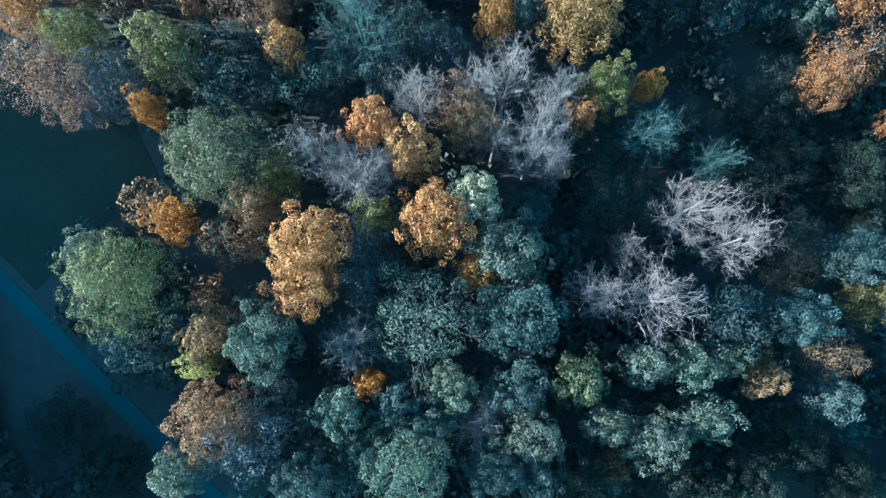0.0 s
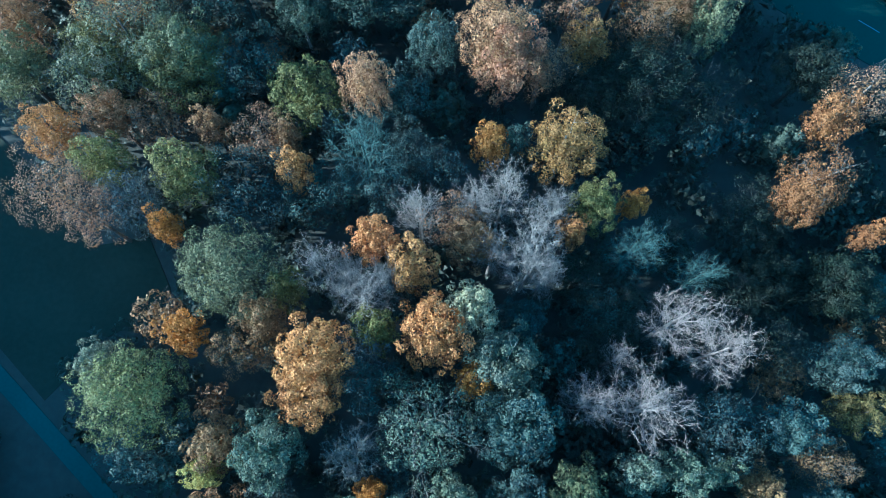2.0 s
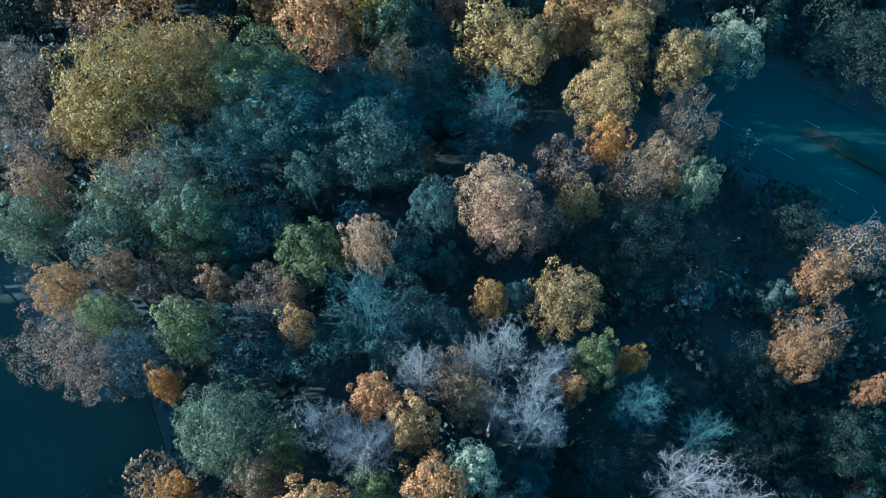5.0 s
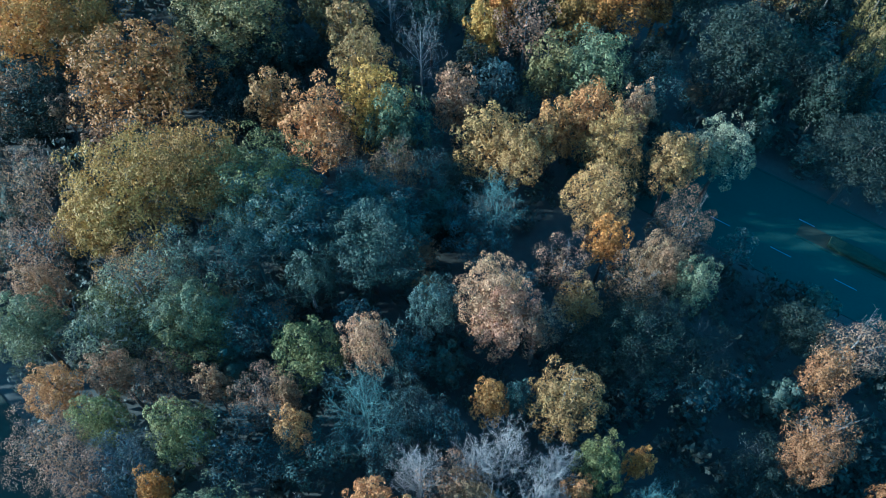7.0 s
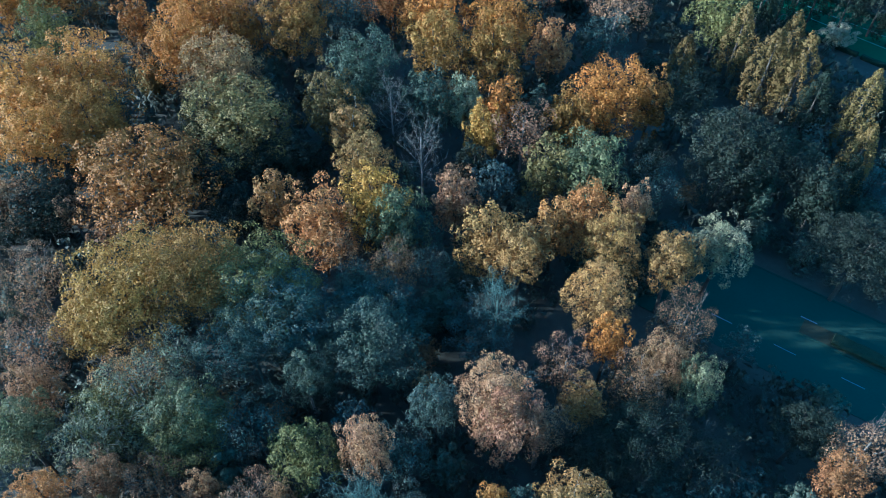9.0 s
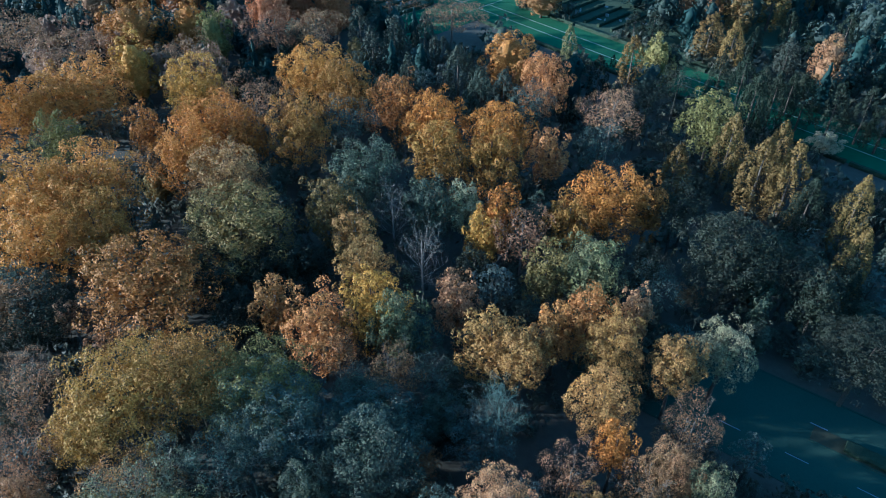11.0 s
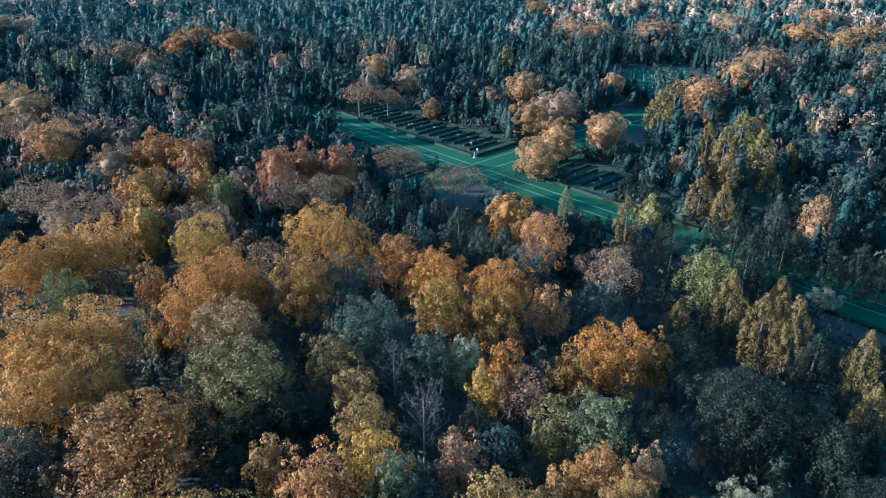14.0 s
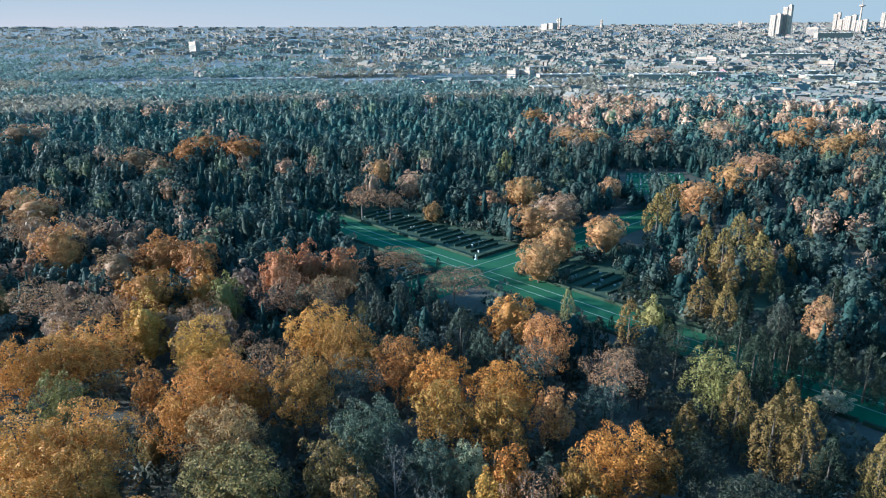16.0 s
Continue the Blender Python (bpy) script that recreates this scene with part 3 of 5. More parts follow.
slab("path", [(122.4, 219.2), (125.6, 218.2), (143.2, 235.0), (140.0, 236.2)], 0.05, GRAVEL, "pale paved cemetery path", "path")
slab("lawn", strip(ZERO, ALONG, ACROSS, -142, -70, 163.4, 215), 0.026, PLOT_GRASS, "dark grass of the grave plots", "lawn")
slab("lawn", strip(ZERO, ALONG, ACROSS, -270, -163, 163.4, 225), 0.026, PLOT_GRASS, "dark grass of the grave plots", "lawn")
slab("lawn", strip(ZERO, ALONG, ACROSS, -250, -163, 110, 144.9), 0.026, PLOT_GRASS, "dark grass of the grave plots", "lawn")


def inside(x, y, polygon):
    hit = False
    for (ax, ay), (bx, by) in zip(polygon, polygon[1:] + polygon[:1]):
        if (ay > y) != (by > y) and x < (bx - ax) * (y - ay) / (by - ay) + ax:
            hit = not hit
    return hit


def is_open(x, y, r=1.0):
    """Whether a place lies in a clearing, on a road or on the cemetery's lawns."""
    p = np.array([x, y])
    if inside(x, y, MEADOW_EDGE) or (abs((p - LANE_O) @ LANE_N) < 2.2 + 0.5 * r and -95 < (p - LANE_O) @ LANE_U < 45):
        return True
    s, d = p @ STREET, p @ STREET_N
    if -12 < s < 112 and 65 - 0.6 * r < d < 83.2 + 0.6 * r:
        return True
    s, d = p @ ALONG, p @ ACROSS
    if -252 < s < 65 and 145 - r < d < 163 + r or -162 - r < s < -142.5 + r and 125 < d < 262:
        return True
    if 163 < d < 186 and (-240 < s < -160 or -142 < s < -108):
        return True
    if 126 < d < 146 and -190 < s < -160:
        return True
    return 86 < x < 132 and 320 < y < 376 or 120 < x < 146 and 203 < y < 238


def hides_lawn(x, y, h):
    """Whether a tree of that height would stand before the open lawns, which lie free to the south."""
    if y < 100:
        return False
    for f in np.linspace(1.0, 76 / (76 - h), 6):
        s, d = np.array([x * f, y * f]) @ ALONG, np.array([x * f, y * f]) @ ACROSS
        if (-232 < s < -98 and d > 151 or -66 < s < 40) and 148 < d < 163 or -162 < s < -142 and 140 < d < 245 or 163 < d < 180 and (-236 < s < -163 or -141 < s < -112):
            return True
    return False


# ---- trees of the wood ----
leafy(-19.6, 15.5, 5.2, 17.3, "olivegreen")
leafy(-26.6, 20.5, 1.7, 13.0, "orange")
leafy(-27.3, 4.2, 5.1, 17.1, "lime")
leafy(-31.2, 7.2, 2.3, 13.8, "sage")
leafy(-24.1, 10.1, 2.3, 13.0, "orange")
leafy(-20.0, -0.0, 2.7, 14.3, "brown")
leafy(-15.3, -0.7, 3.5, 15.2, "sage")
leafy(-21.0, -2.7, 1.7, 13.0, "yellow")
leafy(-11.1, 7.6, 3.9, 17.5, "pinkorange")
leafy(-11.5, 4.3, 3.5, 17.0, "pinkorange")
leafy(-6.0, 18.3, 2.5, 17.0, "pinkorange")
leafy(-2.5, 15.9, 2.7, 16.5, "pinkorange")
bare(-10.6, 15.8, 2.8, 17.0, "silver")
bare(-6.7, 13.3, 2.6, 17.0, "silver")
bare(-1.8, 21.5, 2.4, 14.8, "silver")
leafy(-0.3, 9.5, 3.7, 18.0, "pinkorange")
leafy(3.1, 11.8, 2.7, 17.0, "paletan")
bare(6.5, 22.9, 2.8, 17.0, "silver")
bare(3.8, 22.3, 2.3, 14.7, "silver")
bare(9.4, 19.4, 2.8, 17.0, "silver")
bare(8.8, 15.9, 2.7, 17.0, "silver")
leafy(13.2, 19.8, 1.7, 13.1, "pinkorange")
leafy(3.3, 18.9, 3.0, 14.6, "brown")
leafy(15.6, 22.4, 2.9, 14.5, "olive")
leafy(19.5, 22.8, 1.5, 13.0, "orange")
bare(18.9, 17.8, 2.7, 15.1, "slate")
bare(21.9, 10.4, 3.5, 19.0, "white")
bare(25.6, 7.8, 3.0, 18.0, "white")
bare(24.6, 15.3, 2.1, 14.5, "slate")
sparse(28.8, 13.4, 3.2, 12.0, "deep")
sparse(32.2, 8.7, 3.2, 12.0, "deep")
bare(13.8, 3.6, 2.4, 14.8, "white")
bare(18.5, 3.0, 3.9, 18.0, "white")
bare(16.7, 7.5, 1.6, 13.9, "white")
sparse(25.8, 1.0, 3.9, 14.8, "teal")
leafy(32.2, 1.0, 2.7, 14.2, "teal")
sparse(-1.2, 1.4, 5.6, 17.0, "sage")
leafy(6.1, 6.8, 4.1, 16.0, "sage")
leafy(7.0, 1.2, 4.3, 16.2, "teal")
leafy(3.2, 5.5, 2.0, 13.4, "orange")
bare(-7.7, -0.8, 2.7, 13.0, "bone")
leafy(-6.1, -4.5, 1.6, 11.0, "orange")
leafy(-8.5, -6.8, 2.5, 14.0, "sage")
sparse(-6.2, 5.4, 3.4, 14.4, "teal")
leafy(-19.3, -7.4, 3.8, 15.6, "brown")
sparse(-16.3, -9.3, 3.9, 14.8, "grey")
leafy(-22.3, -12.2, 2.5, 14.0, "sage")
leafy(-2.6, -11.2, 4.4, 16.3, "sage")
leafy(1.2, -4.9, 2.5, 14.0, "sage")
bare(3.7, -7.9, 2.6, 12.0, "bone")
leafy(7.0, -4.9, 2.8, 14.4, "teal")
leafy(7.9, -8.9, 3.0, 14.6, "sage")
leafy(12.4, -4.1, 2.7, 14.3, "olivegreen")
leafy(14.9, -8.0, 2.2, 13.6, "sage")
leafy(18.2, -2.7, 2.3, 13.8, "sage")
leafy(22.0, -3.0, 2.5, 14.1, "sage")
leafy(25.4, -2.7, 1.7, 13.0, "sage")
leafy(18.8, -9.1, 3.0, 14.6, "sage")
leafy(23.4, -7.5, 2.5, 14.0, "sage")
leafy(12.1, -12.0, 2.9, 12.0, "deep")
leafy(27.4, -12.8, 2.7, 12.0, "deep")
leafy(34.6, -5.6, 2.3, 13.8, "teal")
leafy(28.9, -4.0, 2.0, 13.4, "brown")
leafy(37.7, 6.9, 2.9, 14.5, "teal")
leafy(38.5, 2.5, 2.2, 13.7, "darkolive")
leafy(5.0, -11.7, 2.8, 14.4, "teal")
leafy(-11.2, -12.6, 2.9, 14.5, "teal")
sparse(-14.7, -5.5, 3.0, 12.0, "teal")
sparse(37.3, 24.8, 3.8, 14.7, "darkbrown")
leafy(35.8, 23.0, 2.8, 14.3, "darkbrown")
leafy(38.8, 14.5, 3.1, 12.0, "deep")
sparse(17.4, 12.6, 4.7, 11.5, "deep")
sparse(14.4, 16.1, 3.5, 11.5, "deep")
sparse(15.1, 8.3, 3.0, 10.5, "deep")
sparse(-27.4, -1.5, 2.6, 12.0, "teal")
leafy(-35.3, -9.3, 4.4, 5.5, "deep")
leafy(-30.2, -12.7, 3.3, 5.0, "deep")
leafy(-16.2, 11.2, 2.4, 13.9, "brown")
sparse(-18.0, 8.3, 2.9, 13.0, "brown")
leafy(-5.8, 10.2, 2.4, 13.9, "olive")
leafy(-14.4, 14.1, 2.2, 13.6, "olive")
leafy(20.5, -12.1, 2.5, 12.0, "deep")
leafy(23.4, -13.3, 2.2, 12.0, "deep")
sparse(34.9, -1.8, 2.9, 13.0, "brown")
leafy(36.5, -13.0, 3.4, 10.5, "deep")
leafy(32.1, -10.1, 3.3, 10.5, "deep")
leafy(-3.7, -6.4, 2.5, 13.0, "teal")
leafy(-0.7, -7.8, 2.5, 13.0, "teal")
leafy(21.2, -5.6, 2.3, 10.0, "deep")
leafy(9.0, -12.6, 2.5, 13.0, "teal")
leafy(-6.7, -10.3, 1.9, 12.0, "teal")
bare(-7.0, 27.5, 4.2, 16.9, "slate")
sparse(-2.9, 28.4, 2.9, 14.0, "teal")
leafy(-14.3, 26.3, 2.2, 13.7, "pinkorange")
leafy(-15.3, 30.0, 1.7, 13.1, "pink")
sparse(-18.3, 29.7, 3.0, 13.9, "pinkbrown")
leafy(-23.2, 31.2, 1.8, 13.1, "pink")
leafy(-38.7, 30.2, 2.8, 14.4, "pinkorange")
leafy(-7.1, 34.0, 2.8, 18.0, "pink")
sparse(-3.0, 34.9, 3.1, 14.0, "teal")
leafy(5.3, 29.1, 2.2, 13.7, "brownorange")
leafy(12.8, 28.5, 4.0, 15.8, "olivegold")
leafy(7.9, 29.3, 1.7, 13.1, "teal")
leafy(5.7, 39.7, 4.5, 18.0, "pink")
leafy(7.4, 37.1, 4.1, 17.0, "pink")
sparse(11.0, 37.6, 3.1, 14.0, "pinkbrown")
leafy(19.9, 48.5, 2.7, 14.2, "orange")
leafy(-7.7, 47.7, 6.6, 17.0, "darkgreen")
sparse(-32.2, 40.5, 5.9, 17.0, "greybrown")
leafy(-26.2, 38.2, 4.1, 16.0, "olivegreen")
sparse(-35.2, 35.5, 3.4, 16.0, "greybrown")
leafy(28.8, 42.7, 2.9, 14.5, "olivegreen")
leafy(26.1, 45.0, 2.8, 14.4, "pink")
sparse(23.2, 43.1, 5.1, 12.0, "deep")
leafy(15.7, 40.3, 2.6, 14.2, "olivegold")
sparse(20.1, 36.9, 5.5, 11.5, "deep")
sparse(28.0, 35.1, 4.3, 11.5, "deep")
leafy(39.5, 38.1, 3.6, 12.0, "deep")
leafy(40.1, 31.5, 2.6, 14.2, "darkbrown")
sparse(44.0, 34.3, 3.9, 14.8, "pinkbrown")
leafy(42.8, 19.7, 1.4, 12.7, "darkbrown")
leafy(39.7, 14.7, 3.8, 12.0, "deep")
sparse(-37.3, 23.8, 4.5, 15.4, "pinkbrown")
sparse(-34.0, 21.5, 3.2, 14.2, "pinkbrown")
leafy(-33.2, 27.0, 2.9, 14.5, "olive")
sparse(-30.0, 22.9, 3.4, 14.3, "grey")
leafy(-24.9, 25.6, 3.5, 15.2, "olive")
sparse(-19.0, 24.4, 5.1, 13.0, "teal")
leafy(-13.7, 34.5, 4.1, 14.0, "olive")
sparse(-19.7, 38.3, 4.9, 14.0, "teal")
sparse(-28.0, 31.6, 4.0, 13.0, "brown")
leafy(-33.3, 32.1, 2.8, 14.3, "brown")
leafy(-0.3, 40.1, 3.0, 14.6, "teal")
bare(7.1, 52.3, 3.7, 16.4, "slate")
sparse(4.9, 48.7, 3.8, 13.0, "teal")
leafy(-43.5, 37.1, 4.1, 16.0, "olivegreen")
leafy(-44.0, 42.6, 3.0, 14.7, "pink")
bare(-21.1, 47.6, 3.3, 15.0, "slate")
sparse(0.6, 27.1, 2.2, 12.0, "teal")
sparse(-12.3, 24.6, 3.9, 12.0, "teal")
sparse(-4.9, 24.6, 3.2, 12.0, "teal")
sparse(23.0, 19.0, 3.2, 10.5, "deep")
sparse(32.2, 22.5, 3.9, 10.5, "deep")
leafy(33.2, 15.5, 3.7, 10.5, "deep")
sparse(17.1, 35.5, 4.2, 10.5, "deep")
# one big crown as several trees, its sunlit and shaded sides put into tints
leafy(-35.4, 53.3, 8.5, 21.0, "moss")
leafy(-28.5, 56.0, 7.5, 20.0, "moss")
leafy(-21.2, 55.3, 7.8, 19.0, "olive")
leafy(-16.5, 50.5, 6.6, 17.0, "teal")
leafy(-39.7, 49.8, 4.3, 17.0, "moss")
sparse(-49.8, 57.3, 5.1, 16.0, "pinkbrown")
sparse(-46.1, 47.2, 5.1, 16.0, "pinkbrown")
sparse(-29.7, 45.2, 4.2, 16.0, "greybrown")
sparse(-23.7, 46.3, 5.0, 16.0, "teal")
leafy(-14.5, 44.1, 3.0, 14.0, "sage")
leafy(-22.6, 72.8, 3.6, 15.4, "olivegold")
leafy(-15.6, 67.3, 5.4, 17.5, "pinkorange")
leafy(-8.9, 71.3, 5.1, 17.1, "gold")
leafy(-5.4, 67.9, 4.7, 16.6, "olivegreen")
leafy(-10.6, 79.2, 4.8, 16.8, "goldtan")
leafy(-12.9, 88.4, 4.2, 16.0, "olivegold")
bare(-2.2, 81.4, 4.4, 17.1, "grey")
leafy(2.7, 72.7, 3.8, 15.6, "rustpink")
leafy(6.7, 64.2, 4.7, 16.7, "goldtan")
leafy(10.8, 61.5, 4.3, 16.2, "goldtan")
leafy(20.4, 69.1, 4.4, 16.3, "tan")
leafy(22.4, 63.1, 4.7, 16.6, "goldtan")
leafy(15.8, 67.1, 3.7, 15.4, "tan")
leafy(19.3, 53.9, 4.7, 16.6, "goldtan")
leafy(29.8, 60.1, 4.2, 16.1, "goldtan")
leafy(36.5, 62.5, 4.3, 15.6, "greybrown")
leafy(22.0, 78.3, 5.5, 17.6, "olivegreen")
leafy(15.9, 78.9, 3.8, 15.6, "darkolive")
leafy(4.7, 95.4, 3.7, 15.4, "paletan")
leafy(9.9, 93.3, 4.1, 16.0, "orange")
leafy(7.1, 88.5, 3.4, 15.1, "gold")
sparse(13.2, 86.4, 4.9, 15.8, "pinkbrown")
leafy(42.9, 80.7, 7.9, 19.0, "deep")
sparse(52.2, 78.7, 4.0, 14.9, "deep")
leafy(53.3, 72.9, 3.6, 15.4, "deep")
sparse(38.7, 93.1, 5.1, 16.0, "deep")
sparse(-0.9, 60.9, 4.4, 12.0, "teal")
leafy(24.6, 45.5, 2.9, 14.6, "brown")
sparse(14.4, 45.0, 3.3, 14.2, "pinkbrown")
sparse(28.8, 50.3, 4.4, 15.4, "brown")
sparse(22.2, 42.2, 3.6, 14.6, "brown")
sparse(21.6, 36.5, 4.6, 15.5, "deep")
leafy(54.7, 62.1, 7.1, 15.0, "deep")
leafy(27.5, 71.1, 2.8, 14.3, "pink")
sparse(7.8, 76.9, 4.1, 13.0, "teal")
sparse(31.2, 76.7, 4.5, 13.0, "teal")
sparse(-5.3, 60.8, 4.0, 13.0, "brown")
leafy(0.6, 56.6, 3.4, 9.5, "darkgreen")
# added to keep the sun off the floor to its east
leafy(-9.5, 57.0, 4.0, 12.0, "darkgreen")
# low dark crowns added over patches where sun reached the floor
leafy(0.4, 54.0, 3.4, 5.5, "deep")
leafy(-61.6, 73.6, 4.2, 6.5, "deep")
leafy(-57.0, 73.4, 3.6, 5.5, "deep")
leafy(-66.0, 73.8, 4.0, 6.5, "deep")
leafy(-59.5, 75.0, 4.4, 12.0, "brown")
leafy(-64.5, 75.5, 4.2, 12.0, "brown")
sparse(-61.5, 79.5, 4.0, 12.0, "teal")
sparse(3.4, 55.0, 3.6, 10.5, "teal")
leafy(-2.6, 54.6, 3.2, 9.0, "darkgreen")
leafy(3.2, 59.2, 3.0, 9.0, "deep")
leafy(-65.9, 97.2, 8.4, 20.0, "goldorange")
leafy(-57.8, 99.7, 9.0, 20.0, "goldorange")
leafy(-61.1, 86.9, 8.6, 18.0, "goldorange")
leafy(-53.9, 90.7, 6.9, 17.0, "goldorange")
leafy(-41.2, 76.2, 11.0, 18.0, "umber")
leafy(-44.8, 110.3, 7.0, 18.0, "orange")
leafy(-35.7, 102.4, 7.7, 19.0, "goldsage")
leafy(-31.1, 90.2, 9.7, 18.0, "darkolive")
leafy(-50.5, 136.5, 7.7, 19.0, "gold")
leafy(-26.8, 144.0, 8.6, 19.0, "goldorange")
leafy(-19.1, 135.3, 7.4, 19.0, "darkgold")
leafy(-72.9, 137.5, 9.6, 18.0, "goldorange")
leafy(-78.1, 132.4, 6.5, 18.8, "brownorange")
leafy(-83.0, 127.0, 6.9, 19.0, "orange")
leafy(-68.3, 151.4, 5.5, 17.6, "gold")
leafy(-70.9, 117.3, 4.8, 16.7, "olive")
leafy(-43.1, 119.5, 8.4, 19.0, "orange")
sparse(-36.3, 129.3, 7.7, 17.0, "pinkbrown")
leafy(-26.0, 119.3, 7.9, 19.0, "brownorange")
leafy(-36.2, 118.7, 5.0, 17.1, "orange")
leafy(-56.3, 122.2, 3.7, 15.4, "brownorange")
sparse(-16.9, 123.1, 5.2, 16.1, "teal")
leafy(-8.3, 128.7, 6.3, 18.6, "rust")
leafy(-0.3, 121.3, 6.8, 19.0, "orange")
leafy(0.2, 110.3, 6.1, 18.4, "darkgold")
leafy(11.8, 116.7, 7.1, 19.0, "orange")
leafy(9.7, 108.3, 6.0, 18.3, "darkgold")
leafy(20.3, 111.8, 4.3, 16.1, "pinkorange")
leafy(-12.3, 102.1, 7.7, 19.0, "darkgreen")
leafy(-17.2, 94.6, 5.3, 17.4, "darkolive")
bare(-7.1, 93.3, 3.6, 16.2, "grey")
leafy(-1.2, 95.1, 4.7, 16.7, "darkgreen")
leafy(27.6, 95.1, 7.6, 18.0, "orange")
leafy(21.3, 91.9, 5.1, 15.0, "darkgold")
leafy(34.8, 95.5, 4.1, 16.0, "brownorange")
sparse(29.9, 113.1, 4.9, 15.8, "teal")
sparse(34.0, 123.7, 6.4, 17.0, "pinkbrown")
leafy(52.8, 120.9, 6.6, 18.9, "olive")
conifer(54.8, 115.3, 3.3, 17.0, "golden")
conifer(44.0, 111.0, 3.0, 13.0, "golden")
conifer(56.7, 105.3, 4.2, 18.0, "golden")
conifer(61.4, 103.5, 3.9, 18.0, "golden")
conifer(63.6, 114.2, 3.1, 16.0, "golden")
conifer(61.4, 95.8, 3.1, 16.0, "dark")
conifer(67.7, 93.2, 3.1, 18.0, "golden")
conifer(62.9, 81.9, 3.0, 16.0, "golden")
conifer(59.6, 77.6, 2.9, 14.0, "dark")
sparse(40.6, 94.5, 4.3, 15.3, "deep")
sparse(53.9, 75.5, 3.8, 14.7, "deep")
leafy(22.4, 138.4, 6.7, 19.0, "pinkorange")
leafy(16.3, 150.7, 6.6, 18.9, "brownorange")
conifer(14.3, 138.6, 4.1, 15.0, "green")
conifer(9.5, 140.0, 3.9, 15.0, "green")
conifer(4.8, 149.0, 4.0, 16.0, "green")
sparse(19.2, 130.0, 5.2, 16.1, "teal")
leafy(51.4, 156.2, 4.0, 15.8, "olive")
conifer(46.5, 159.3, 3.4, 14.0, "golden")
conifer(33.5, 171.3, 2.1, 12.0, "lime")
conifer(-0.4, 161.3, 3.2, 13.0, "green")
conifer(-3.0, 175.9, 3.4, 13.0, "green")
conifer(-10.3, 169.1, 3.7, 15.0, "green")
conifer(-19.4, 176.1, 3.8, 15.0, "green")
conifer(-15.2, 162.0, 4.0, 15.0, "green")
leafy(-44.1, 186.2, 6.8, 19.0, "red")
leafy(-37.3, 190.4, 5.9, 18.1, "red")
leafy(-27.9, 189.5, 6.2, 18.5, "red")
sparse(-39.7, 169.5, 7.9, 17.0, "pinkbrown")
sparse(-29.2, 169.4, 6.9, 17.0, "pinkbrown")
leafy(-82.2, 201.0, 8.3, 19.0, "rust")
leafy(-70.5, 195.0, 7.0, 19.0, "rust")
leafy(-75.3, 170.0, 9.1, 19.0, "brownorange")
leafy(-62.1, 174.5, 5.5, 17.6, "orange")
leafy(-54.9, 169.5, 4.7, 16.7, "olive")
sparse(-83.1, 155.8, 10.6, 17.0, "pinkbrown")
sparse(-101.3, 166.5, 9.3, 17.0, "pinkbrown")
sparse(-54.6, 152.2, 6.7, 17.0, "pinkbrown")
leafy(-119.4, 212.1, 8.4, 19.0, "pinkorange")
sparse(4.2, 185.8, 9.6, 12.0, "pinkbrown")
sparse(-13.8, 207.7, 10.5, 11.0, "brown")
leafy(90.5, 153.3, 4.4, 16.3, "rustpink")
conifer(83.9, 160.3, 2.7, 13.0, "green")
conifer(72.6, 166.2, 3.2, 15.0, "golden")
conifer(69.4, 173.5, 4.3, 14.0, "golden")
conifer(68.9, 138.0, 3.1, 16.0, "dark")
conifer(70.8, 135.3, 2.8, 16.0, "dark")
leafy(79.8, 126.3, 3.9, 6.0, "paletan")
leafy(33.8, 250.3, 8.0, 15.4, "softorange")
leafy(46.2, 260.1, 8.8, 17.0, "softpink")
leafy(39.7, 225.3, 7.5, 14.5, "softorange")
leafy(30.8, 205.8, 7.8, 15.0, "softorange")
leafy(57.3, 233.3, 7.8, 14.9, "softorange")
leafy(35.7, 293.3, 9.0, 17.0, "softorange")
leafy(76.5, 308.1, 6.3, 12.1, "pink")
leafy(-11.7, 312.3, 7.9, 15.3, "softpink")
leafy(-28.7, 341.9, 7.6, 14.6, "softorange")
leafy(-2.6, 276.3, 4.6, 9.0, "softorange")
sparse(-31.2, 279.4, 8.0, 15.4, "pinkbrown")
sparse(-19.9, 280.6, 6.9, 13.3, "pinkbrown")
leafy(22.0, 285.3, 5.9, 11.3, "softbrown")
leafy(-152.6, 259.7, 12.0, 17.0, "softorange")
leafy(-170.7, 280.4, 8.6, 16.5, "softorange")
leafy(-121.6, 219.4, 9.6, 17.0, "softpink")
sparse(-140.4, 231.8, 8.2, 15.7, "pinkbrown")
leafy(-158.7, 368.7, 11.9, 17.0, "softbrown")
leafy(-136.1, 414.9, 16.6, 17.0, "rust")
leafy(-113.3, 403.6, 15.4, 17.0, "rust")
leafy(-139.7, 391.1, 10.2, 17.0, "rust")
leafy(-139.0, 347.5, 8.4, 16.2, "softbrown")
leafy(-274.1, 462.9, 15.6, 17.0, "softbrown")
leafy(82.4, 439.1, 14.9, 17.0, "softorange")
leafy(93.9, 426.8, 11.1, 17.0, "softorange")
leafy(73.2, 543.0, 11.8, 17.0, "softorange")
leafy(131.0, 436.9, 17.5, 17.0, "softbrown")
leafy(185.4, 459.6, 12.9, 17.0, "softpink")
leafy(106.6, 280.2, 10.3, 17.0, "softorange")
leafy(134.0, 313.9, 9.6, 17.0, "softorange")
leafy(157.3, 340.8, 11.1, 17.0, "softbrown")
leafy(211.4, 421.6, 12.7, 17.0, "softorange")
leafy(226.5, 399.4, 12.1, 17.0, "softorange")
